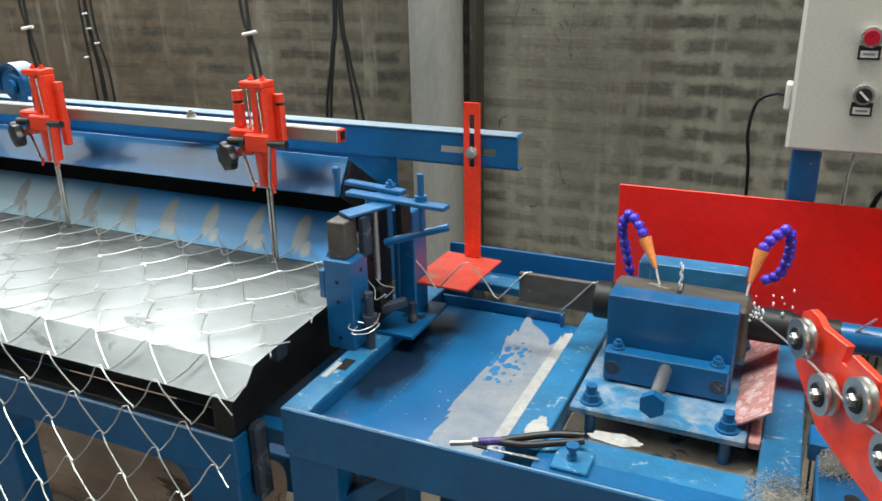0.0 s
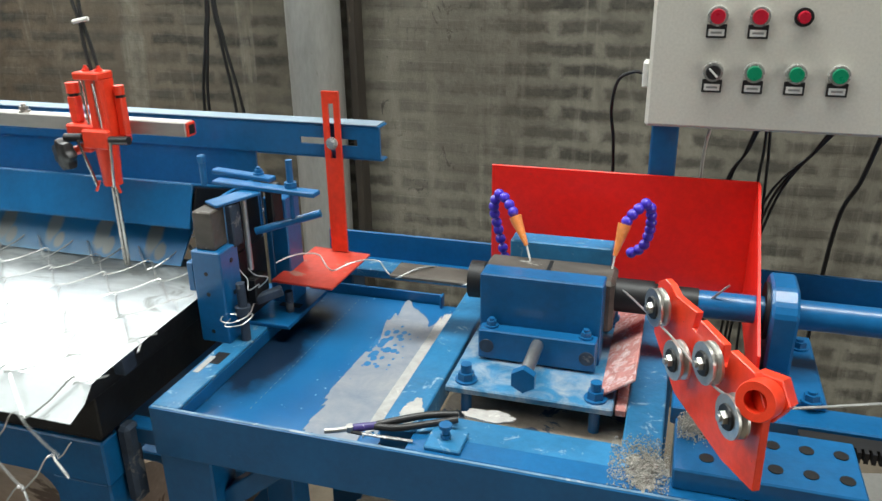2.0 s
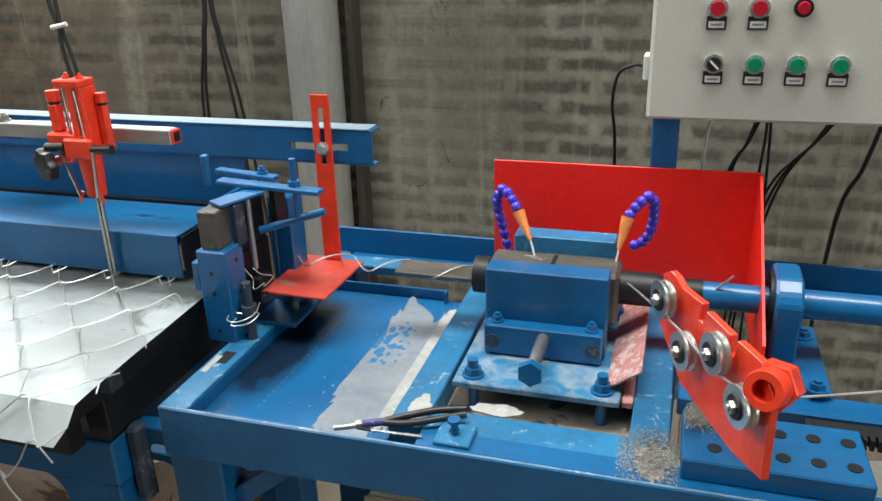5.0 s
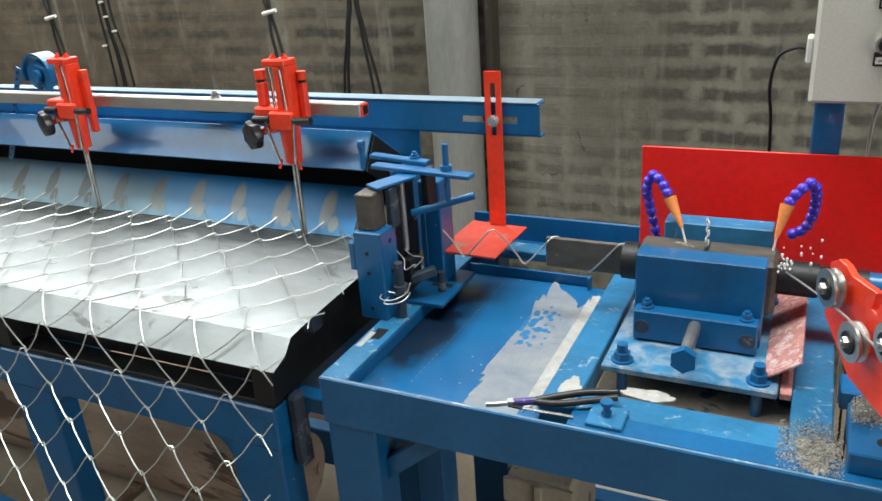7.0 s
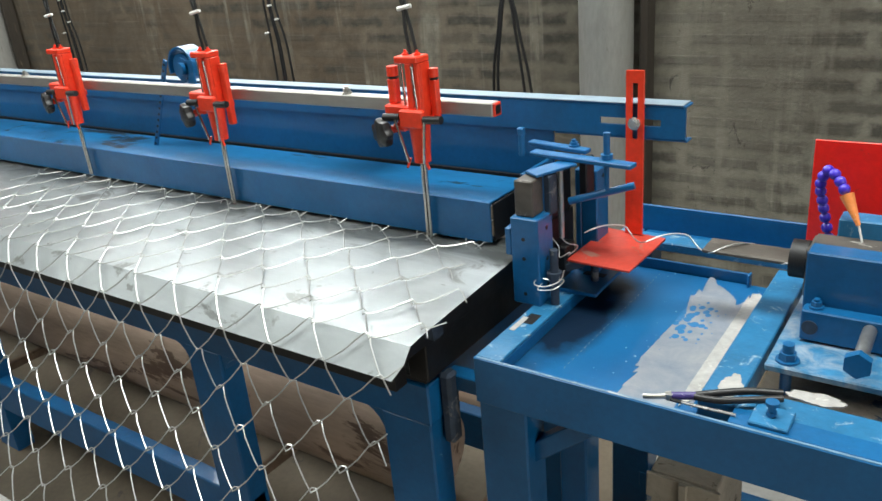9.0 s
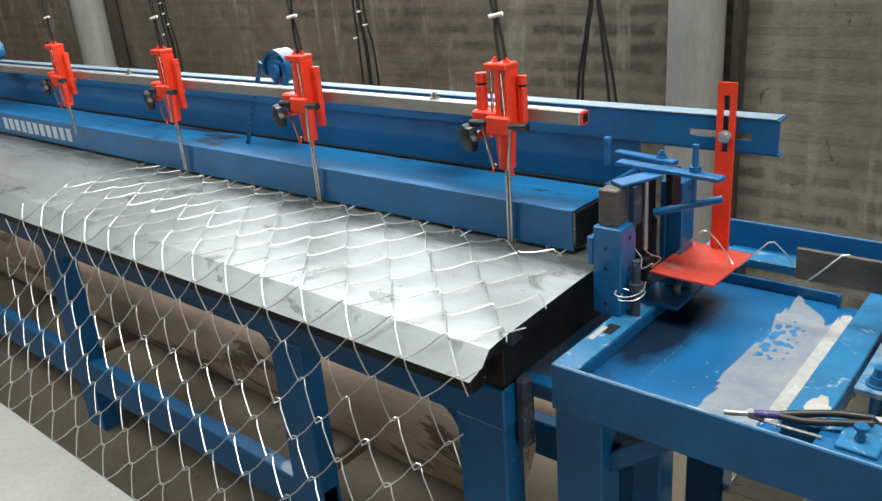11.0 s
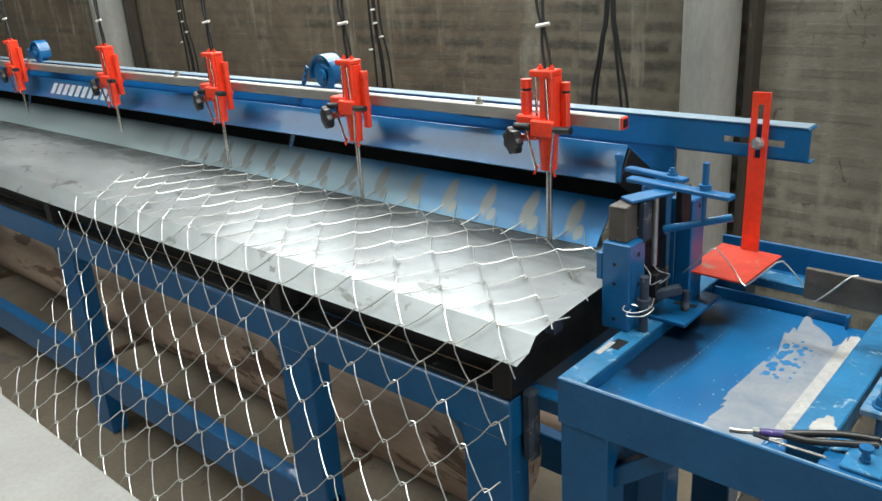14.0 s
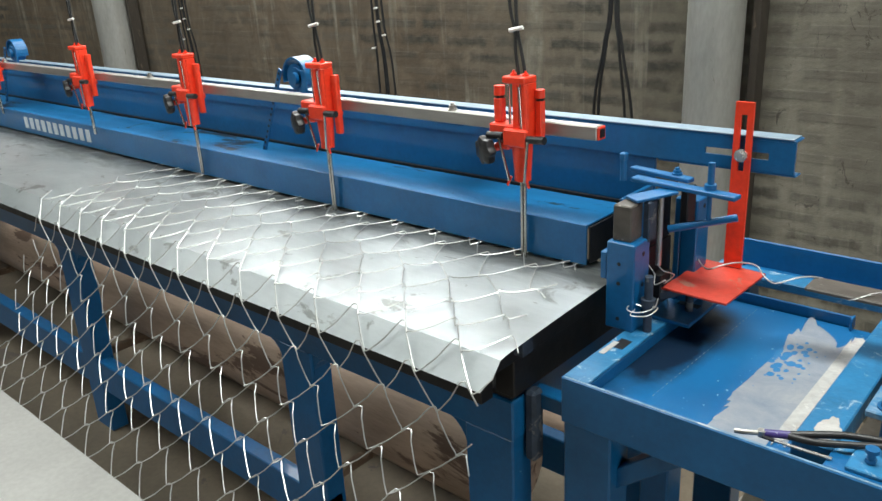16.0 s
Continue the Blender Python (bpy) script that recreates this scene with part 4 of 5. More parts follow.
cable("power_cable", [(0.606, 0.568, 1.192), (0.592, 0.572, 1.193), (0.566, 0.59, 1.175), (0.556, 0.61, 1.12), (0.562, 0.63, 1.05), (0.562, 0.65, 0.9), (0.55, 0.66, 0.3), (0.55, 0.66, 0.006)], 0.003, "black power cable hanging from the cabinet socket")
cable("thin_cable", [(0.735, 0.62, 1.116), (0.722, 0.62, 1.09), (0.716, 0.62, 1.02), (0.72, 0.62, 0.85), (0.722, 0.62, 0.4), (0.722, 0.62, 0.003)], 0.0028, "thin pale grey cable under the control cabinet", GREY)
for dx, bend in ((0.0, -0.03), (0.008, -0.045), (0.012, 0.01), (0.016, 0.02)):
    cable("cabinet_cable", [(0.802 + dx, 0.64, 1.116), (0.80 + dx + bend * 0.4, 0.66, 1.05), (0.795 + dx + bend, 0.7, 0.95), (0.80 + dx + bend * 1.5, 0.76, 0.6), (0.80 + dx + bend, 0.78, 0.006)], 0.0026, "black cable hanging out of the cabinet bottom")
for dx, bend in ((0.0, -0.06), (0.007, -0.075), (0.012, -0.09)):
    cable("cabinet_cable", [(0.925 + dx, 0.64, 1.116), (0.917 + dx + bend * 0.3, 0.66, 1.06), (0.905 + dx + bend, 0.7, 0.93), (0.87 + dx + bend, 0.78, 0.6), (0.87 + dx + bend, 0.8, 0.006)], 0.0025, "black cable slanting down from the cabinet bottom")
cable("cabinet_cable", [(1.0, 0.66, 1.116), (0.985, 0.7, 1.0), (0.965, 0.75, 0.88), (0.96, 0.8, 0.5), (0.96, 0.8, 0.008)], 0.0042, "thick black cable below the control cabinet")


# ---- wire guide and cutter on the bench's end ----
def guide_posts():
    g = thing("wire_guide", "blue drilled steel guide posts bolted to the bench end", "machine part")
    part("front_post", boxes((-0.036, 0.016, 0.192, 0.245, 0.80, 0.957), bevel=0.002), BLUE, g)
    for z in (0.83, 0.88, 0.935):
        part("hole", rods(((0.0163, 0.222, z), (0.0168, 0.222, z), 0.004), n=10), DARK, g)
    for z in (0.82, 0.885, 0.92):
        part("hole", rods(((-0.012, 0.1917, z), (-0.012, 0.1912, z), 0.0035), n=10), DARK, g)
    part("side_clamp", boxes((-0.05, -0.037, 0.196, 0.236, 0.885, 0.935), bevel=0.002), BLUE, g)
    part("rear_post", boxes((0.022, 0.052, 0.345, 0.395, 0.80, 1.0), (0.010, 0.022, 0.345, 0.36, 0.80, 1.0), bevel=0.002), BLUE, g)
    part("hole", rods(((0.0523, 0.37, 0.985), (0.0529, 0.37, 0.985), 0.004), n=10), DARK, g)
    part("foot_plate", boxes((0.0, 0.085, 0.262, 0.41, 0.8, 0.807), bevel=0.001), BLUE, g)
    part("foot_slot", boxes((0.03, 0.07, 0.33, 0.345, 0.807, 0.8075), bevel=0), DARK, g)
    part("foot_bolt", rods(((0.06, 0.315, 0.807), (0.06, 0.315, 0.845), 0.007), n=12), GRIME, g, "grimy bolt", True)
    # black sheet supplies the shade between the guide posts
    part("back_sheet", boxes((0.0, 0.006, 0.25, 0.345, 0.80, 0.93), (-0.004, 0.004, 0.262, 0.342, 0.9305, 1.012), bevel=0.001), DARK, g, "back sheet painted black for the guide's shaded inside")
    part("inner_guide", boxes((0.012, 0.03, 0.262, 0.30, 0.84, 0.885), bevel=0.002), DARK, g, "black inner guide")
    part("clamp_stud", rods(((0.032, 0.215, 0.80), (0.032, 0.215, 0.892), 0.0075), ((0.032, 0.215, 0.845), (0.032, 0.215, 0.86), 0.0125), ((0.032, 0.215, 0.892), (0.032, 0.215, 0.9), 0.0075), n=14), GRIME, g, "grimy threaded stud with a collar", True)
    part("wire_loop", tube(curve_points([(0.04, 0.235, 0.855), (0.05, 0.2, 0.853), (0.035, 0.175, 0.85), (0.012, 0.18, 0.848), (0.01, 0.2, 0.85), (0.03, 0.206, 0.848), (0.052, 0.21, 0.85), (0.046, 0.186, 0.843), (0.02, 0.178, 0.84), (0.016, 0.2, 0.842)], 6), 0.0011, 5), GALV, g, "loop of bright wire", True)
    part("wire_tangle", tube(curve_points([(0.0, 0.25, 0.93), (0.012, 0.25, 0.905), (0.024, 0.25, 0.89), (0.03, 0.24, 0.876), (0.044, 0.25, 0.884), (0.036, 0.262, 0.872), (0.05, 0.27, 0.888), (0.04, 0.25, 0.9), (0.03, 0.245, 0.912)], 6), 0.0011, 5), GALV, g, "bent bright wire offcut", True)
    part("guide_shoe", box(bmesh.new(), -0.02, 0.026, -0.008, 0.008, -0.008, 0.008, 0.002, pose(0.04, 0.28, 0.85, 0, -14, 35)), GRIME, g, "grimy steel guide shoe")
    return g


guide_posts()


def cutter():
    c = thing("wire_cutter", "blue sliding wire cutter with lever bars above the guide", "cutter")
    part("blade_block", boxes((-0.03, 0.004, 0.2, 0.238, 0.957, 1.019), bevel=0.002), DIE, c, "dark oily blade block")
    part("top_plate", box(bmesh.new(), -0.016, 0.019, -0.034, 0.046, -0.0025, 0.0025, 0.001, pose(0.004, 0.256, 1.025, 3, 0, -30)), BLUE, c)
    part("cross_bar", box(bmesh.new(), -0.095, 0.095, -0.011, 0.011, -0.004, 0.004, 0.0015, pose(0.045, 0.298, 1.034, 0, 1, -4)), BLUE, c)
    part("cross_bar", box(bmesh.new(), -0.07, 0.05, -0.009, 0.009, -0.004, 0.004, 0.0015, pose(0.0, 0.325, 1.043, 0, 1, -8)), BLUE, c)
    part("pin", rods(((0.09, 0.30, 1.03), (0.09, 0.30, 1.082), 0.0055), ((0.09, 0.30, 1.038), (0.09, 0.30, 1.046), 0.010), ((0.09, 0.30, 0.985), (0.09, 0.30, 1.03), 0.004), n=14), BLUE, c, "", True)
    part("pin", rods(((-0.068, 0.30, 1.03), (-0.068, 0.30, 1.078), 0.0055), n=12), BLUE, c, "", True)
    part("pin_head", boxes((-0.074, -0.062, 0.294, 0.306, 1.066, 1.08), bevel=0.002), BLUE, c)
    part("lever", rods(((0.028, 0.285, 0.962), (0.132, 0.315, 0.992), 0.0065), n=14), BLUE, c, "round blue lever", True)
    part("link", boxes((0.006, 0.018, 0.235, 0.262, 0.95, 1.02), bevel=0.002), GRIME, c, "grimy link")
    part("slide_rod", rods(((0.02, 0.27, 0.90), (0.02, 0.27, 1.02), 0.005), n=10), STEEL, c, "", True)
    part("guide_link", boxes((0.035, 0.049, 0.31, 0.343, 0.955, 1.03), bevel=0.002), DARK, c)
    hexbolt(c, (0.02, 0.325, 1.047), r=0.007, h=0.006)
    return c


CUTTER = cutter()


# ---- the weaving table (stands still) ----
def weaving_table():
    t = thing("weaving_table", "long blue steel table frame under the zinc sheet", "table")
    part("front_beam", boxes((-6.0, -0.095, 0.0, 0.05, 0.64, 0.718), bevel=0.003), BLUE, t)
    # beam top blacked out to match the shade of the gap above
    part("beam_top_shade", boxes((-6.0, -0.1, 0.006, 0.05, 0.7185, 0.7275), bevel=0.001), DARK, t, "black strip painting the dark gap above the front beam")
    part("rear_beam", boxes((-6.0, -0.095, 0.52, 0.57, 0.615, 0.728), bevel=0.003), BLUE, t)
    for x in (-0.205, -0.74, -1.86, -2.98, -4.1, -5.2):
        for y in (0.004, 0.516):
            part("leg", boxes((x, x + 0.105, y, y + 0.055, 0, 0.6395 if y < 0.1 else 0.6145), bevel=0.003), BLUE, t)
        for side in ((-1,) if x > -0.3 else (-1, 1)):
            arc = [(0, 0), (0.062, 0)] + [(0.062 - 0.062 * math.sin(a), -0.062 + 0.062 * math.cos(a)) for a in (0.3, 0.6, 0.9, 1.2)] + [(0, -0.062)]
            edge = x if side < 0 else x + 0.105
            part("gusset", prism([(side * u, w) for u, w in arc], Matrix(((1, 0, 0, edge), (0, 0, 1, 0.01), (0, 1, 0, 0.6395), (0, 0, 0, 1))), 0.04), BLUE, t)
        part("pipe_rest", boxes((x + 0.02, x + 0.045, 0.055, 0.515, 0.235, 0.26), bevel=0.003), RUST, t, "rusty rest for the stored pipes")
        part("cross_beam", boxes((x + 0.02, x + 0.085, 0.05, 0.52, 0.63, 0.72), bevel=0.003), BLUE, t)
    part("lower_rail", boxes((-6.0, -0.635, 0.006, 0.05, 0.155, 0.26), bevel=0.003), BLUE, t)
    part("lower_rail", boxes((-6.0, -0.1, 0.52, 0.56, 0.155, 0.26), bevel=0.003), BLUE, t)
    for x in (-0.13, -0.74, -1.86, -2.98, -4.1):
        part("slide_bar", boxes((x, x + 0.04, 0.0, 0.5, 0.728, 0.80), bevel=0.002), DARK, t, "black oily slide bar")
    part("end_bracket", boxes((-0.095, -0.072, 0.03, 0.06, 0.59, 0.728), bevel=0.006), GRIME, t, "dark hanging end bracket")
    part("tie_bar", boxes((-0.095, 0.005, 0.30, 0.33, 0.66, 0.69), bevel=0.002), BLUE, t)
    part("tie_bar", boxes((-0.095, 0.005, 0.05, 0.08, 0.69, 0.72), bevel=0.002), BLUE, t)


weaving_table()


def pipes():
    for y, z, r, x0, x1 in ((0.24, 0.358, 0.098, -5.6, -0.27), (0.455, 0.51, 0.075, -5.8, -0.24), (1.12, 0.12, 0.12, -5.8, -0.2), (0.86, 0.1, 0.1, -5.4, -0.25)):
        p = part("pipe", rods(((x0, y, z), (x1, y, z), r), n=32), PIPE, None, "", True)
        tagged(p, "long rusty brown pipe stored under the table" if z > 0.2 else "long rusty brown pipe lying on the floor", "pipe", "stored pipes")


pipes()


def front_cover():
    c = thing("take_up_cover", "scuffed light-grey sheet-metal cover in front of the mesh", "machine cover")
    part("top_sheet", boxes((-4.2, -0.55, -0.86, -0.405, 0.512, 0.52), bevel=0.001), PANEL, c)
    part("seam", boxes((-4.1, -0.6, -0.575, -0.5735, 0.52, 0.5203), bevel=0), RUST, c, "thin brown seam line")
    for x in (-4.15, -2.4, -0.65):
        for y in (-0.84, -0.47):
            part("leg", boxes((x, x + 0.04, y, y + 0.04, 0, 0.512)), BLUE, c)


front_cover()


def under_bench():
    b = thing("slatted_crate", "weathered brown slatted crate under the bench", "crate")
    part("body", boxes((0.172, 0.295, 0.312, 0.5, 0.0, 0.44), bevel=0.003), PAPER, b)
    for z in (0.03, 0.1, 0.17, 0.24, 0.31, 0.38):
        part("slat", boxes((0.165, 0.302, 0.303, 0.311, z, z + 0.055), bevel=0.002), PAPER, b)
    part("upright", boxes((0.228, 0.244, 0.295, 0.303, 0.0, 0.435), bevel=0.002), PAPER, b)
    part("torn_flap", box(bmesh.new(), 0, 0.12, -0.1, 0, 0, 0.004, 0.001, pose(0.17, 0.41, 0.442, 8)), PAPER, b, "bent torn flap")
    for x, y, turn, words in ((1.05, 0.95, 14, "behind"), (0.4, 0.86, -9, "under")):
        f = thing("floor_sheet", "pale scrap sheet lying on the floor " + words + " the bench", "sheet", "scrap sheets")
        part("sheet", box(bmesh.new(), -0.42, 0.42, -0.27, 0.27, 0, 0.004, 0, pose(x, y, 0.002, 0, 0, turn)), PANEL, f)
    m = thing("electric_motor", "dark electric motor standing under the bench", "motor")
    part("housing", rods(((0.38, 0.36, 0.2), (0.56, 0.36, 0.2), 0.09), n=28), DARK, m, "", True)
    part("foot", boxes((0.39, 0.55, 0.27, 0.45, 0, 0.115), bevel=0.004), DARK, m)
    part("terminal_box", boxes((0.42, 0.51, 0.24, 0.31, 0.25, 0.34), bevel=0.004), GRIME, m)


under_bench()


# ---- the carriage that slides to and fro on the table ----
CARRIAGE = thing("mesh_carriage", "sliding blue carriage with rail, tube and zinc sheet", "machine")
X_FAR = -6.0


def carriage():
    c = CARRIAGE
    # zinc sheet with a turned-down front lip
    xs = [-6.0 + 0.1 * k for k in range(60)] + [-0.055]
    prof = [(0.40, 0.866), (0.25, 0.8655), (0.1, 0.8655), (0.02, 0.8655), (-0.008, 0.8648), (-0.027, 0.845), (-0.046, 0.825)]
    bm = bmesh.new()
    grid = []
    for x in xs:
        line = []
        for j, (y, z) in enumerate(prof):
            wob = 0.0016 * noise.noise((x * 1.7, y * 5, 2)) if 0 < j < 4 else 0
            dx = 0.0
            if x > -0.06:
                dx = 0.006 * noise.noise((y * 14, 3, 1)) + 0.024 * (0.40 - y) / 0.45 - (0.011 if j == 6 else 0.0)
            line.append(bm.verts.new((x + dx, y, z + wob)))
        grid.append(line)
    for a, b in zip(grid, grid[1:]):
        for j in range(len(prof) - 1):
            bm.faces.new((a[j], a[j + 1], b[j + 1], b[j]))
    bmesh.ops.solidify(bm, geom=bm.faces[:], thickness=0.0012)
    part("zinc_sheet", bm, SHEET, c, "bright zinc sheet with scuffs and smears", True)
    part("bearer", boxes((-0.12, -0.085, 0.0, 0.45, 0.80, 0.858), bevel=0.001), DARK, c, "black bearer under the sheet")
    for k in range(5):
        part("bearer", boxes((-0.72 - 1.12 * k, -0.68 - 1.12 * k, 0.01, 0.45, 0.80, 0.858), bevel=0.001), DARK, c, "black bearer under the sheet")
    # black strip stands in for the shaded void below the lip
    part("under_lip_shade", boxes((X_FAR, -0.12, 0.05, 0.08, 0.729, 0.852), bevel=0.001), DARK, c, "black strip painting the shade under the sheet's lip")
    part("stub_tube", boxes((-0.084, -0.065, 0.09, 0.118, 0.815, 0.845), bevel=0.001), GRIME, c, "open end of a grimy tube")
    # rubbed plate behind the mesh
    out = [(0.363, 0.868), (0.379, 0.886), (0.408, 0.9155), (0.438, 0.9455), (0.4405, 0.943), (0.4105, 0.913), (0.3815, 0.884), (0.366, 0.867)]
    part("strike_plate", prism(out, Matrix(((0, 0, -1, -0.15), (1, 0, 0, 0), (0, 1, 0, 0), (0, 0, 0, 1))), 5.85), WORN, c, "blue strike plate rubbed bare in smears", True)
    # back rail
    part("rail_web", boxes((X_FAR, 0.03, 0.508, 0.513, 1.047, 1.10), (0.14, 0.182, 0.508, 0.513, 1.047, 1.10), (0.03, 0.14, 0.508, 0.513, 1.047, 1.067), (0.03, 0.14, 0.508, 0.513, 1.079, 1.10), bevel=0), BLUE, c, "blue rail web with a long slot near its end")
    part("rail_flange", boxes((X_FAR, 0.182, 0.508, 0.545, 1.10, 1.104), bevel=0.001), BLUE, c)
    part("rail_flange", boxes((-0.06, 0.186, 0.509, 0.532, 1.043, 1.047), bevel=0.001), BLUE, c)
    part("back_plate", boxes((X_FAR, -0.065, 0.5135, 0.518, 0.89, 1.10), bevel=0.001), BLUE, c)
    # black strip gives the gap under the raised flap its shade
    part("gap_shade", boxes((X_FAR, -0.07, 0.505, 0.5125, 0.885, 0.955), bevel=0), DARK, c, "black strip painting the shade behind the strike plate")
    part("end_web", boxes((-0.075, -0.067, 0.40, 0.5135, 0.80, 0.995), bevel=0.001), BLUE, c)
    # square tube that carries the plungers
    part("square_tube", boxes((X_FAR, -0.106, 0.37, 0.395, 1.101, 1.126), bevel=0.002), TUBE_STEEL, c, "dull steel square tube")
    part("tube_end", boxes((-0.106, -0.102, 0.371, 0.394, 1.102, 1.125), bevel=0.001), ORANGE, c, "red tube end")
    part("tube_mouth", boxes((-0.1022, -0.1012, 0.375, 0.39, 1.106, 1.121), bevel=0), DARK, c)
    for x in (-0.443, -1.62, -2.7):
        part("saddle", boxes((x - 0.055, x + 0.02, 0.385, 0.51, 1.094, 1.0985), bevel=0.001), BLUE, c)
        hexbolt(c, (x, 0.383, 1.126), r=0.008, h=0.008, material=STEEL)
    part("rail_strip", boxes((X_FAR, 0.178, 0.507, 0.546, 1.1042, 1.1062), bevel=0.0005), STRIP, c, "weathered grey strip on the rail top")


carriage()


def slotted_bracket():
    b = part("slotted_bracket", bmesh.new(), ORANGE, CARRIAGE, "red slotted upright with a square foot plate")
    box_rows = boxes((0.082, 0.092, 0.498, 0.504, 0.87, 1.163), (0.103, 0.113, 0.498, 0.504, 0.87, 1.163), (0.092, 0.103, 0.498, 0.504, 0.87, 1.045), (0.092, 0.103, 0.498, 0.504, 1.142, 1.163), bevel=0)
    part("upright", box_rows, ORANGE, b)
    out = [(0.036, 0.352), (0.15, 0.348), (0.155, 0.505), (0.04, 0.515)]
    part("foot_plate", prism(out, pose(0, 0, 0.864), 0.004, 0.0005), WORN_RED, b, "worn dull red foot plate")
    part("nut", rods(((0.0975, 0.498, 1.073), (0.0975, 0.494, 1.073), 0.011), n=18), BEZEL, b, "bright washer and nut")
    part("nut_head", rods(((0.0975, 0.494, 1.073), (0.0975, 0.487, 1.073), 0.0075), n=6), BEZEL, b)


slotted_bracket()


# flap that swings down over the mesh edge
HINGE = (0.571, 0.908)


def flap():
    f = new("swing_flap")
    f.parent = CARRIAGE
    tagged(f, "blue angle flap that swings over the mesh edge")
    hy, hz = HINGE
    rows = boxes((X_FAR, -0.113, 0.353 - hy, 0.357 - hy, 0.874 - hz, 0.951 - hz), bevel=0.001)
    part("front_leaf", rows, BLUE, f)
    part("top_leaf", boxes((X_FAR, -0.113, 0.357 - hy, 0.50 - hy, 0.947 - hz, 0.951 - hz), bevel=0.001), BLUE_OILY, f, "blue top leaf stained with black oil")
    for k in range(6):
        part("hinge_arm", boxes((-0.3 - 1.1 * k, -0.27 - 1.1 * k, 0.36 - hy, 0.02, 0.93 - hz, 0.946 - hz), bevel=0.001), BLUE, f)
    # added cheek darkens the hollow flap end as shade would
    part("end_shade", boxes((-0.1125, -0.109, 0.36 - hy, 0.49 - hy, 0.875 - hz, 0.9465 - hz), bevel=0.001), DARK, f, "black cheek painting the shade inside the flap's end")
    # unreadable stencil on the face
    for k in range(11):
        x = -2.56 + 0.05 * k
        part("stencil_bar", boxes((x, x + 0.03, 0.3518 - hy, 0.353 - hy, 0.892 - hz, 0.934 - hz), bevel=0), PRINT, f, "white stencilled bar" if k == 0 else "")
    return f


FLAP = flap()


def plunger(at, reach, left=False):
    """A red hold-down cylinder clamped on the square tube, with its twin steel rods down to the sheet."""
    p = thing("hold_down_plunger", "red clamped hold-down cylinder with twin steel rods", "plunger", "hold-down plungers", at=at)
    part("top_plate", boxes((-0.028, 0.022, -0.02, 0.018, 0.195, 0.207), bevel=0.002), ORANGE, p)
    for x in (-0.015, 0.01):
        hexbolt(p, (x, 0.0, 0.207), r=0.005, h=0.003, material=ORANGE)
    part("channel", boxes((-0.006, 0.006, -0.019, -0.011, 0.10, 0.195), (0.014, 0.022, -0.019, -0.011, 0.10, 0.195), (0.006, 0.014, -0.011, -0.006, 0.10, 0.195), (0.016, 0.022, -0.011, 0.017, 0.10, 0.195), bevel=0.0012), ORANGE, p)
    part("inner_rod", rods(((-0.016, -0.012, 0.11), (-0.02, -0.01, 0.195), 0.0027), n=10), CHROME, p, "bright inner rod", True)
    part("inner_rod", rods(((0.013, -0.0175, 0.11), (0.008, -0.0175, 0.19), 0.0024), n=10), CHROME, p, "bright inner rod", True)
    part("clamp", boxes((-0.062, 0.02, -0.018, 0.02, 0.103, 0.121), (-0.022, 0.03, -0.03, -0.018, 0.084, 0.116), (-0.045, 0.034, 0.0, 0.027, 0.086, 0.1), (-0.04, -0.012, -0.026, -0.006, 0.076, 0.09), bevel=0.003), ORANGE, p)
    if left:
        part("side_ear", boxes((-0.058, -0.04, -0.008, 0.01, 0.121, 0.166), bevel=0.003), ORANGE, p)
        part("ear_cap", rods(((-0.049, 0.001, 0.17), (-0.049, 0.001, 0.187), 0.0105), n=16), ORANGE, p, "", True)
        part("ear_neck", rods(((-0.049, 0.001, 0.165), (-0.049, 0.001, 0.171), 0.0085), n=14), DARK, p)
        part("side_ear", boxes((0.025, 0.039, 0.006, 0.02, 0.1, 0.164), bevel=0.002), ORANGE, p)
        part("ear_cap", rods(((0.032, 0.013, 0.168), (0.032, 0.013, 0.183), 0.0088), n=16), ORANGE, p, "", True)
        part("ear_neck", rods(((0.032, 0.013, 0.163), (0.032, 0.013, 0.169), 0.0072), n=14), DARK, p)
    else:
        part("side_ear", boxes((0.028, 0.043, 0.002, 0.016, 0.05, 0.172), bevel=0.002), ORANGE, p)
        part("ear_cap", rods(((0.0355, 0.009, 0.165), (0.0355, 0.009, 0.18), 0.0095), n=16), ORANGE, p, "", True)
    bm = rods(((0.004, -0.004, 0.022), (0.004, -0.004, 0.098), 0.0152, 0.0205), ((0.004, -0.004, 0.018), (0.004, -0.004, 0.026), 0.0158), n=20)
    part("barrel", bm, ORANGE, p, "", True)
    knob = bmesh.new()
    outline = [((0.0255 + 0.0028 * math.cos(7 * k * math.tau / 42)) * math.cos(k * math.tau / 42), (0.0255 + 0.0028 * math.cos(7 * k * math.tau / 42)) * math.sin(k * math.tau / 42)) for k in range(42)]
    for h, q in ((0.0, 0.72), (0.004, 0.94), (0.010, 1.0), (0.018, 0.95), (0.0215, 0.7)):
        ring = [knob.verts.new((q * a, q * b, h)) for a, b in outline]
        if h:
            for k in range(42):
                knob.faces.new((last[k], last[(k + 1) % 42], ring[(k + 1) % 42], ring[k]))
        else:
            knob.faces.new(ring[::-1])
        last = ring
    knob.faces.new(last)
    aim = Vector((-0.35, -0.9, -0.08)).to_track_quat("Z", "Y").to_matrix().to_4x4()
    bmesh.ops.transform(knob, matrix=Matrix.Translation((-0.054, -0.024, 0.074)) @ aim, verts=knob.verts)
    part("knob", knob, BLACKP, p, "black lobed knob", True)
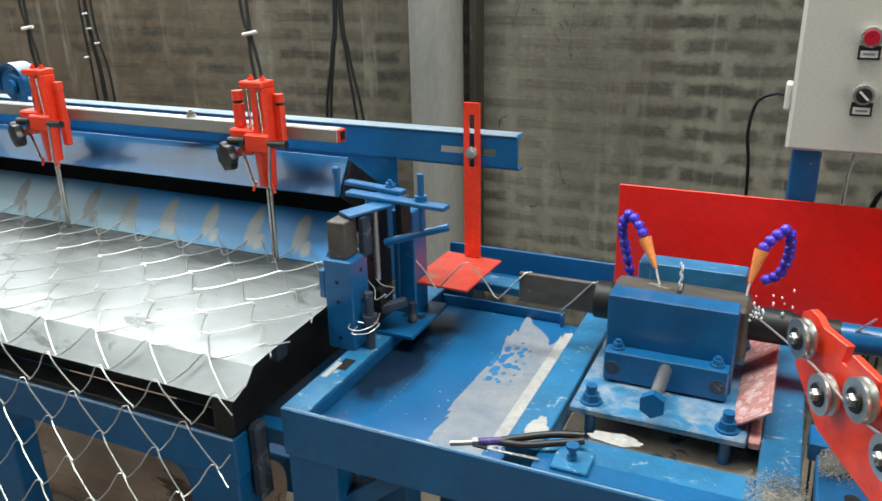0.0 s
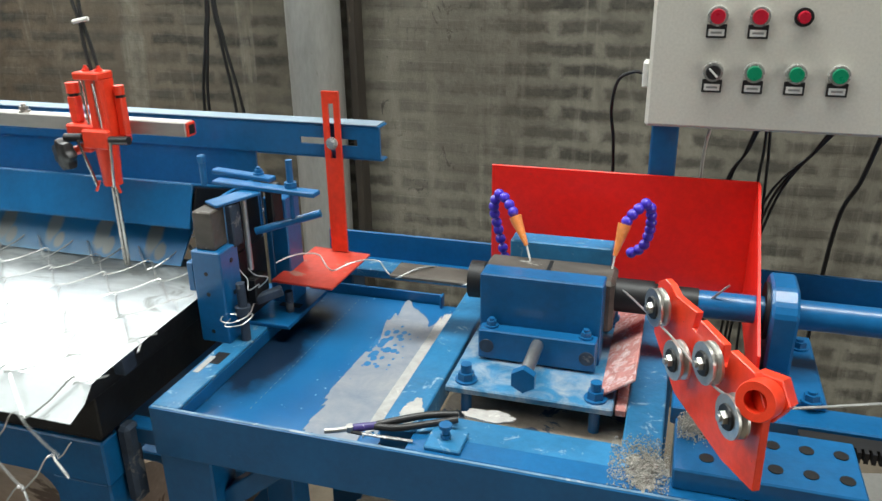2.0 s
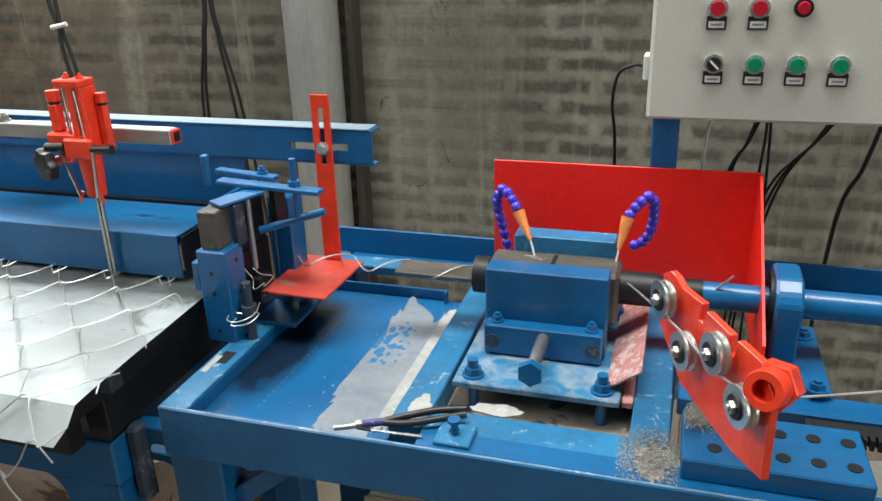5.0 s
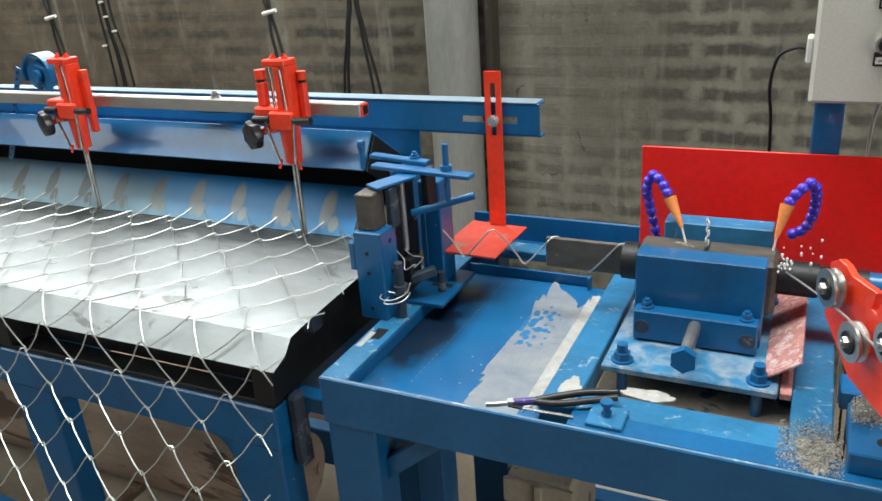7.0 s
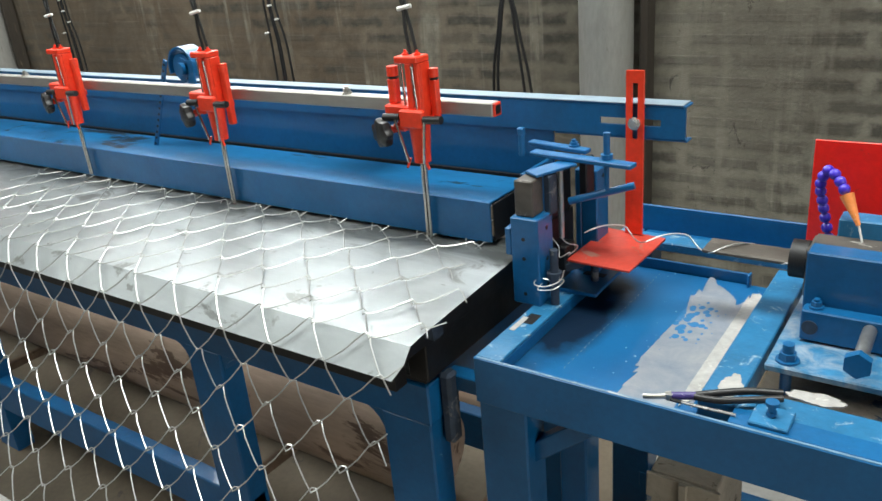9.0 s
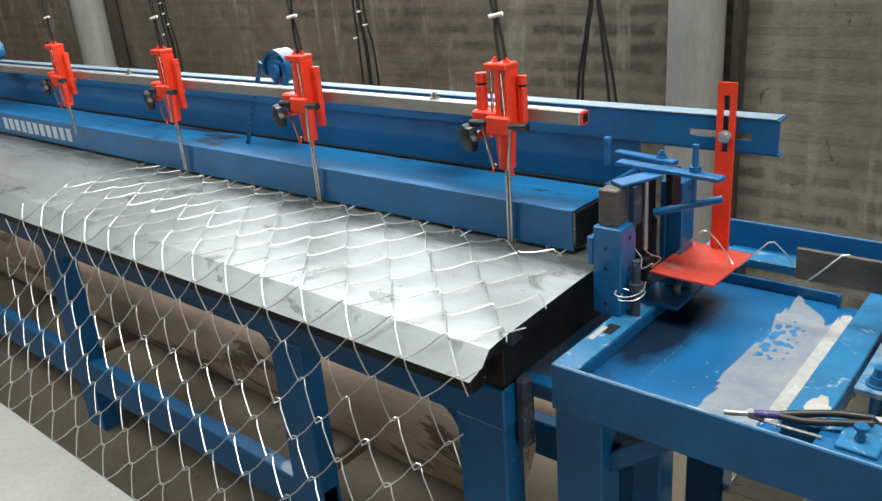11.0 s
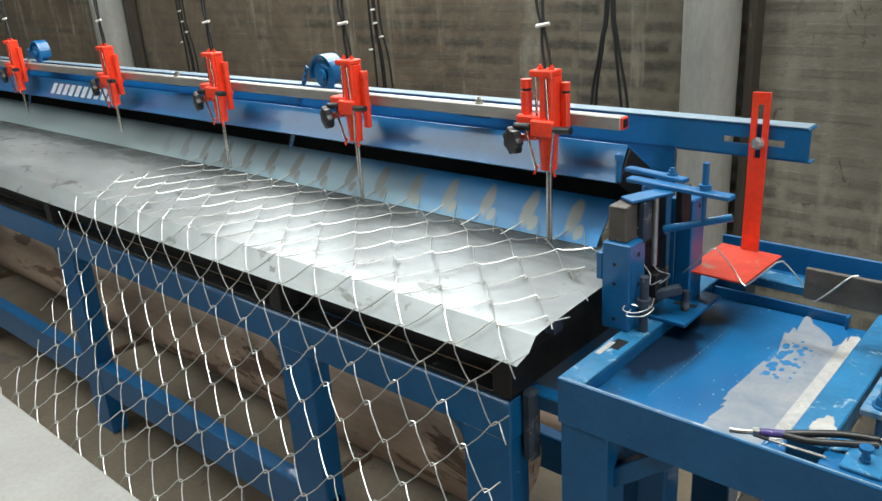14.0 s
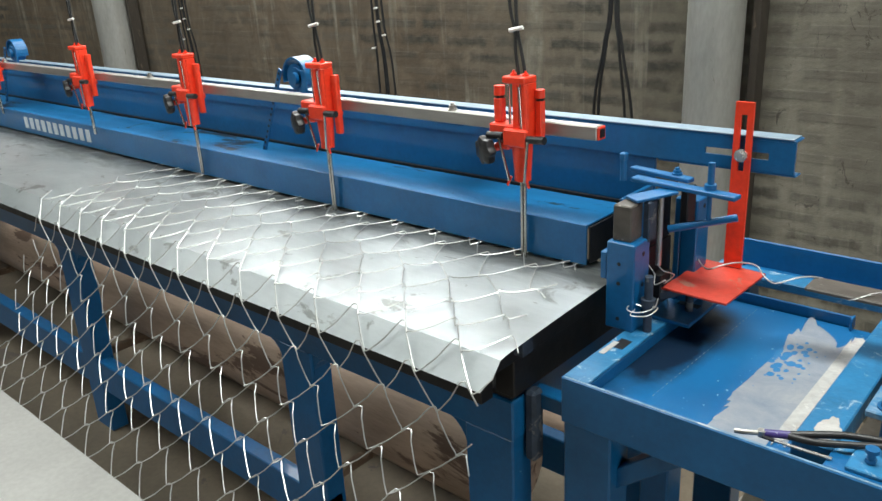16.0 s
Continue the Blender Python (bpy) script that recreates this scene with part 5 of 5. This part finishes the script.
    part("knob_stem", rods(((-0.03, -0.008, 0.083), (-0.055, -0.026, 0.074), 0.008), n=10), ORANGE, p)
    for x in (-0.04, 0.049):
        part("pin", rods(((x - 0.018, -0.025, 0.1), (x + 0.018, -0.025, 0.102), 0.0072), n=12), BLACKP, p, "black pin", True)
    for x0, x1 in ((-0.03, -0.012), (0.034, 0.021)):
        part("spring_rod", rods(((x0, -0.03, 0.098), (x1, -0.024, 0.02), 0.0026), n=8), CHROME, p, "thin bright rod", True)
        part("hook", rods(((x1, -0.018, 0.026), (x1 + (x0 - x1) * 0.5, -0.018, 0.008), 0.0026), n=8), ORANGE, p)
    steel = new("lifting_rods")
    steel.parent = p
    for dx in (-0.0036, 0.0042):
        part("steel_rod", rods(((dx, 0.0, -0.135), (dx + 0.005, -0.004, 0.03), 0.0031), n=12), CHROME, steel, "ground steel rod", True)
    # dark bar takes the place of the shaded gap between both rods
    part("rod_gap_shade", rods(((0.0003, 0.002, -0.133), (0.0053, -0.002, 0.03), 0.0024), n=8), DARK, steel, "dark bar painting the shaded gap between the rods")
    if reach < 0.13:
        steel.location.z = 0.13 - reach
    return p


PLUNGERS = [plunger((-0.244, 0.342, 1.003), 0.135, True), plunger((-0.79, 0.342, 1.003), 0.135), plunger((-1.345, 0.342, 1.003), 0.115), plunger((-1.962, 0.342, 1.005), 0.07), plunger((-2.72, 0.342, 1.008), 0.07), plunger((-3.5, 0.342, 1.008), 0.07)]

FANS = []


def rail_wheel(x):
    """A blue wheel under an arched, drilled guard on a drilled flat-bar stand behind the rail."""
    f = thing("guarded_wheel", "round blue wheel under a drilled arch guard on the back rail", "wheel", "rail wheels", at=(x, 0.46, 1.15))
    angles = [radians(-14 + 14 * k) for k in range(16)]
    outline = [(0.047 * math.cos(a), 0.051 * math.sin(a)) for a in angles] + [(0.042 * math.cos(a), 0.046 * math.sin(a)) for a in reversed(angles)]
    arch = prism(outline, pose(0, 0.022, 0, 90), 0.044)
    part("arch_guard", arch, BLUE, f)
    part("wheel", rods(((0, -0.018, 0.002), (0, 0.018, 0.002), 0.033), ((0.004, -0.024, 0.0), (0.004, -0.018, 0.0), 0.026), n=28), BLUE, f, "", True)
    part("hub", rods(((0.008, -0.034, 0.0), (0.008, -0.024, 0.0), 0.015), n=18), BLUE, f, "", True)
    part("cheek", boxes((0.02, 0.046, -0.024, -0.019, -0.048, 0.02), bevel=0.001), BLUE, f)
    lean = pose(-0.047, -0.026, 0.02, 0, 27)
    strap = part("strap", box(bmesh.new(), -0.007, 0.007, -0.002, 0.002, -0.258, 0, 0.0008, lean), BLUE, f, "drilled strap slanting down from the wheel")
    for k in range(14):
        part("hole", rods((lean @ Vector((0, -0.0022, -0.012 - 0.0175 * k)), lean @ Vector((0, -0.0028, -0.012 - 0.0175 * k)), 0.0036), n=8), DARK, strap)
    part("foot", boxes((-0.056, 0.046, -0.024, 0.03, -0.05, -0.046), bevel=0.001), BLUE, f)
    FANS.append(f)


for fx in (-1.01, -2.76, -4.4):
    rail_wheel(fx)

HOSES = []


def air_hoses():
    for i, p in enumerate(PLUNGERS):
        x, y, z = p.location
        h = thing("air_hose", "pair of thin black air hoses tied with a white clip", "hose", "air hoses", at=(x, y, z + 0.2))
        for dx, lean in ((-0.004, -0.03), (0.010, -0.036)):
            part("hose", tube(curve_points([(dx, 0, 0.008), (dx + lean * 0.25, 0.002, 0.05), (-0.012 + dx * 0.4, 0.004, 0.085), (-0.026 + dx, 0.01, 0.15), (-0.05 + dx, 0.03, 0.4), (-0.08, 0.05, 1.2)], 6), 0.0032, 6), RUBBER, h, "", True)
        part("clip", rods(((-0.022, -0.001, 0.084), (0.004, 0.003, 0.089), 0.0035), n=8), WHITEP, h, "white cable tie")
        HOSES.append(h)


air_hoses()


def wall_cables(x0, spread, n, y=1.33):
    for k in range(n):
        x = x0 + spread * (-1.9, -1.45, 1.1, 1.75, 0.7)[k]
        c = thing("hanging_cable", "black cable hanging down in front of the brick wall", "cable", "hanging cables")
        part("sheath", tube(curve_points([(x0 + 0.012 * (k - n / 2), y, 2.4), (x0 + 0.008 * (k - n / 2), y - 0.005, 1.35), (x0 + (x - x0) * 0.45, y - 0.01, 1.13), (x, y, 0.9), (x * 1.0 + 0.01 * k, y + 0.03, 0.4), (x, y + 0.03, 0.007)], 7), 0.0048, 7), RUBBER, c, "", True)


wall_cables(-0.675, 0.038, 4)


def tied_cables(x0):
    for k in range(4):
        c = thing("tied_cable", "thin black cable with white ties before the wall", "cable", "tied cables")
        dx = 0.022 * k + 0.012 * (k % 2)
        a, b = (x0 + dx, 1.3, 2.4), (x0 + dx * 1.25 - 0.01, 1.31, 0.006)
        part("sheath", tube(curve_points([a, (x0 + dx * 0.7, 1.3, 1.3), (x0 + dx * 1.1, 1.31, 0.95), b], 8), 0.0045, 6), RUBBER, c, "", True)
        for z in (1.09 + 0.05 * ((k * 3) % 4),):
            part("tie", rods(((x0 + dx * 0.8 - 0.009, 1.293, z), (x0 + dx * 0.8 + 0.011, 1.293, z + 0.003), 0.0035), n=6), WHITEP, c, "white cable tie")


tied_cables(-1.72)
tied_cables(-3.95 + 0.85)

# ---- the woven mesh: every wire is a piece of its own ----
PITCH = 0.1119
# rows of knots along the mesh: depth, height and sideways drift, from the back edge over the sheet's fold down to the floor
ROWS_UP = [(0.353 + 0.062 * k, 0.874, -0.02) for k in range(10, 1, -1)] + [(0.384, 0.888, -0.02)]
ROWS_ON = [(0.353, 0.874, -0.02), (0.29, 0.874, -0.011), (0.226, 0.874, 0.0), (0.157, 0.874, 0.018), (0.095, 0.874, 0.027), (0.036, 0.873, 0.032), (-0.015, 0.8705, 0.028), (-0.051, 0.8325, 0.012)]
ROWS_DOWN = [(-0.0571, 0.7776, -0.001), (-0.0708, 0.723, 0.0022), (-0.0956, 0.681, 0.0097), (-0.1227, 0.6394, 0.0188), (-0.1517, 0.5998, 0.0308), (-0.1843, 0.5628, 0.0476), (-0.219, 0.533, 0.07), (-0.26, 0.507, 0.092),
             (-0.303, 0.482, 0.114), (-0.343, 0.453, 0.136), (-0.372, 0.413, 0.158), (-0.382, 0.365, 0.18)] + [(-0.384, 0.315 - 0.05 * k, 0.18) for k in range(6)]
KNOTS = ROWS_UP + ROWS_ON + ROWS_DOWN
FIRST = -len(ROWS_UP) - len(ROWS_ON)


def knot(row):
    """Depth, height and drift of a row of knots; row 0 hangs just below the fold."""
    at = min(max(row - FIRST, 0.0), len(KNOTS) - 1.0)
    i = min(int(at), len(KNOTS) - 2)
    f = at - i
    return tuple(a + (b - a) * f for a, b in zip(KNOTS[i], KNOTS[i + 1]))


WIRES = []


def mesh_wire(row, odd, x_left, x_right):
    """A flattened spiral: bends at both edges, slightly raised where it hooks into its neighbours."""
    (ya, za, da), (yb, zb, db) = knot(row), knot(row + 1)
    half, span, shear = PITCH / 2, math.hypot(ya - yb, za - zb), (db - da) / 2
    # the upper bends of this wire stand under the lower bends of the wire above
    top0 = -0.128 + half * odd
    ks = [k for k in range(-60, 12) if x_left < top0 + half * k < x_right]
    pts = []
    for k in reversed(ks):
        up = k % 2 == 0
        v, w = (span * 0.5 + 0.003) * (1 if up else -1), 0.0022 * (1 if up else -1)
        x = top0 + half * k + (-shear if up else shear)
        q = lambda dx, fv, fw: (x + dx * half - shear * (fv - 1) * (-1 if up else 1) * -1, v * fv, w * fw)
        if k == ks[-1]:
            pts.append(q(0.45, 0.1, 0))
        pts += [q(0.14, 0.82, 0.2), q(0.03, 1.0, -1), q(-0.05, 0.98, 1), q(-0.18, 0.74, 0.4)]
        pts.append(q(-0.3, 0.42, 0.1) if up else q(-0.3, 0.5, 0.1))
        pts.append(q(-0.5, -0.12, -0.3) if up else q(-0.5, 0.06, -0.3))
        pts.append(q(-0.74, -0.58, -0.5) if up else q(-0.74, -0.45, -0.5))
    return tube(pts, 0.0012, 5)


random.seed(11)
for i in range(-15, 15):
    wide = -1.57 if i < -4 else -1.59
    ob = part("mesh_wire", mesh_wire(i + 3, i % 2, wide + random.uniform(-0.03, 0.03), -0.10 if i < -9 else -0.03), GALV, None, "", True)
    tagged(ob, "galvanised zigzag wire woven into the chain-link mesh", "wire mesh", "chain-link wires")
    WIRES.append((i, ob))


# the zigzag wire that comes spinning out of the die
def new_wire():
    pts = []
    for k in range(46):
        x = 0.40 - 0.008 * k
        ph = (x - 0.373) / 0.112 * math.tau
        tri = 2 / math.pi * math.asin(0.985 * math.cos(ph))
        pts.append((x - 0.21, 0.008 * math.sin(ph), 0.033 * tri))
    ob = part("zigzag_wire", tube(pts, 0.0014, 6), GALV, None, "", True)
    ob.location = (0.21, AX_Y, AX_Z)
    return tagged(ob, "bright flattened spiral wire leaving the die", "wire")


SPIRAL = new_wire()


def mandrel_blade():
    bm = boxes((-0.065, 0.07, -0.027, 0.027, -0.0035, 0.0035), bevel=0.002)
    ob = part("mandrel_blade", bm, DIE)
    ob.location = (0.31, AX_Y, AX_Z)
    return tagged(ob, "oil-browned flat steel mandrel blade carrying the wire", "machine part")


BLADE = mandrel_blade()


def coolant_spurt():
    bm = bmesh.new()
    for k in range(9):
        z = 0.928 + 0.0052 * k
        bmesh.ops.create_uvsphere(bm, u_segments=8, v_segments=6, radius=0.0016 + 0.0012 * ((k * 5) % 3) / 2, matrix=Matrix.Translation((0.501 + 0.0016 * math.sin(k * 2.1), AX_Y + 0.002 * math.cos(k * 1.3), z)) @ Matrix.Diagonal((0.8, 0.8, 2.2, 1)))
    ob = part("coolant_spurt", bm, WATER, None, "", True)
    return tagged(ob, "thin milky coolant spurt above the die slot", "coolant")


SPURT = coolant_spurt()


def coolant_splash():
    """Drops thrown up where the jet strikes the spinning wire."""
    rnd = random.Random(5)
    bm = bmesh.new()
    for k in range(26):
        u = rnd.random()
        at = Vector((0.604 + 0.062 * u * rnd.random(), AX_Y - 0.01 - 0.03 * rnd.random(), 0.912 + 0.05 * u * rnd.uniform(0.2, 1)))
        r = rnd.uniform(0.0008, 0.0021)
        bmesh.ops.create_uvsphere(bm, u_segments=8, v_segments=6, radius=r, matrix=Matrix.Translation(at) @ Matrix.Diagonal((1, 1, rnd.uniform(1, 2.2), 1)))
    ob = part("coolant_splash", bm, WATER, None, "", True)
    return tagged(ob, "white coolant drops splashing beside the die", "coolant")


SPLASH = coolant_splash()


# ---- bricks of the wall ----
def bricks():
    course, length = COURSE, BRICK_LONG
    shared = {}

    def verts_of(w, h, seed):
        r = random.Random(seed)
        j = lambda a: a + r.uniform(-0.006, 0.006)
        x, z, d = w / 2, h / 2, r.uniform(-0.0039, -0.0034)
        b = 0.014
        back = [(j(-x), 0.0055, j(-z)), (j(x), 0.0055, j(-z)), (j(x), 0.0055, j(z)), (j(-x), 0.0055, j(z))]
        front = [(a + (b if a < 0 else -b), -d, c + (b if c < 0 else -b)) for a, _, c in back]
        return back + front

    faces = [(4, 5, 6, 7), (0, 1, 5, 4), (1, 2, 6, 5), (2, 3, 7, 6), (3, 0, 4, 7)]

    def brick_mesh(w, h, key):
        if key not in shared:
            me = bpy.data.meshes.new("brick")
            me.from_pydata(verts_of(w, h, key * 37 + 5), [], faces)
            me.materials.append(BRICK)
            shared[key] = me
        return shared[key]

    vs, fs, count = [], [], 0
    for row in range(1, 32):
        z = row * course + FIRST_ROW
        step = length
        x = -7.4 + (row % 2) * length / 2
        k = 0
        while x < 3.2:
            w = step - 0.011
            near = -1.05 < x < 1.2 and 0.62 < z < 1.5 and count < 300
            if near:
                ob = new("brick", brick_mesh(w, course - 0.015, k % 11))
                ob.parent = WALL
                ob.location = (x + step / 2, WALL_Y, z)
                count += 1
            else:
                n = len(vs)
                vs += [(a + x + step / 2, b + WALL_Y, c + z) for a, b, c in verts_of(w, course - 0.015, row * 977 + k)]
                fs += [tuple(n + q for q in f) for f in faces]
            x += step
            k += 1
    me = bpy.data.meshes.new("brickwork")
    me.from_pydata(vs, [], fs)
    me.materials.append(BRICK)
    ob = new("brickwork", me)
    ob.parent = WALL
    tagged(ob, "far bricks of the grimy wall", kind="stuff")


bricks()


# ---- what moves ----
STROKE = 0.0985
FORWARD = [(1.75, 2.27), (8.48, 8.98), (15.25, 15.78)]
BACK = [(5.08, 5.5), (11.83, 12.25)]
CUTS = [(1.15, 1.3, 1.52, 1.7), (7.9, 8.05, 8.27, 8.45), (14.65, 14.8, 15.02, 15.2)]
SPINS = [(0.0, 1.05), (2.55, 4.7), (5.85, 7.7), (9.3, 11.45), (12.6, 14.0)]


def ease(u):
    u = min(max(u, 0.0), 1.0)
    return u * u * (3 - 2 * u)


def pushed(t):
    """How far the carriage stands forward: 0 back, 1 forward."""
    return sum(ease((t - a) / (b - a)) for a, b in FORWARD) - sum(ease((t - a) / (b - a)) for a, b in BACK)


def moments():
    """Times at which the carriage's motion is keyed."""
    out = {0.0, 16.0}
    for a, b in FORWARD + BACK:
        out |= {round(a + (b - a) * k / 6, 3) for k in range(7)}
    return sorted(t for t in out if 0 <= t <= 16)


def motions():
    times = moments()

    def slide(ob):
        home = ob.matrix_basis.translation.copy()
        walk(ob, [(t, pose(home.x, home.y - STROKE * pushed(t), home.z)) for t in times])

    for ob in [CARRIAGE] + PLUNGERS + FANS + HOSES:
        slide(ob)
    # the flap drops early in the forward stroke and lifts at the end of the return
    drops, lifts = [(a + 0.08, a + 0.46) for a, b in FORWARD], [(b - 0.18, b + 0.05) for a, b in BACK]
    rows = [(0.0, pose(0, HINGE[0], HINGE[1], -34))]
    for a, b in sorted(drops + lifts):
        for k in range(6):
            u = ease(k / 5)
            rows.append((a + (b - a) * k / 5, pose(0, HINGE[0], HINGE[1], -34 * (1 - u if (a, b) in drops else u))))
    walk(FLAP, rows + [(16.0, pose(0, HINGE[0], HINGE[1], 0))])
    # the mesh rides on the carriage and is drawn down by two rows at each forward stroke
    for i, ob in WIRES:
        rows = []
        for t in times:
            drawn = sum(ease((t - a) / (b - a)) for a, b in FORWARD)
            (ya, za, da), (yb, zb, db) = knot(i + 2 * drawn), knot(i + 1 + 2 * drawn)
            tilt = math.degrees(math.atan2(za - zb, ya - yb))
            lag = 1 - 0.03 * min(max(i + 2 * drawn - 1.0, 0.0), 5.0)     # the hanging end follows the carriage less and less
            rows.append((t, pose((da + db) / 2, (ya + yb) / 2 - STROKE * pushed(t) * lag, (za + zb) / 2, tilt)))
        walk(ob, rows)
    # cutter head
    rows = [(0.0, pose(0, 0, 0))]
    for a, b, c, d in CUTS:
        rows += [(a, pose(0, 0, 0)), (b, pose(0, 0, -0.075)), (c, pose(0, 0, -0.075)), (d, pose(0, 0, 0))]
    walk(CUTTER, rows + [(16.0, pose(0, 0, 0))])
    # spinning wire
    rows, turns, angle, step = [], [], 0.0, 1 / 16
    for k in range(257):
        t = k * step
        rows.append((t, pose(0.21, AX_Y, AX_Z, angle)))
        turns.append((t, pose(0.31, AX_Y, AX_Z, angle - 90)))
        if any(a <= t < b for a, b in SPINS):
            angle += min(85.0, (67.5 * (k + 1) - angle) % 180)
        elif (angle - 90) % 180:
            angle += min(70.0, 180 - (angle - 90) % 180)
    walk(SPIRAL, rows)
    walk(BLADE, turns)
    # the coolant spurts out of the die while the wire is being wound
    rows = []
    for k in range(81):
        t = k * 0.2
        on = any(a <= t < b for a, b in SPINS)
        rows.append((t, pose(0, 0, (0.004 * math.sin(k * 2.4) if on else -0.052))))
    walk(SPURT, rows)
    rows = []
    for k in range(81):
        t = k * 0.2
        on = any(a <= t < b for a, b in SPINS)
        rows.append((t, pose(0.004 * math.sin(k * 1.7), 0, 0.005 * math.sin(k * 2.9)) if on else pose(-0.07, 0.03, -0.075)))
    walk(SPLASH, rows)


motions()
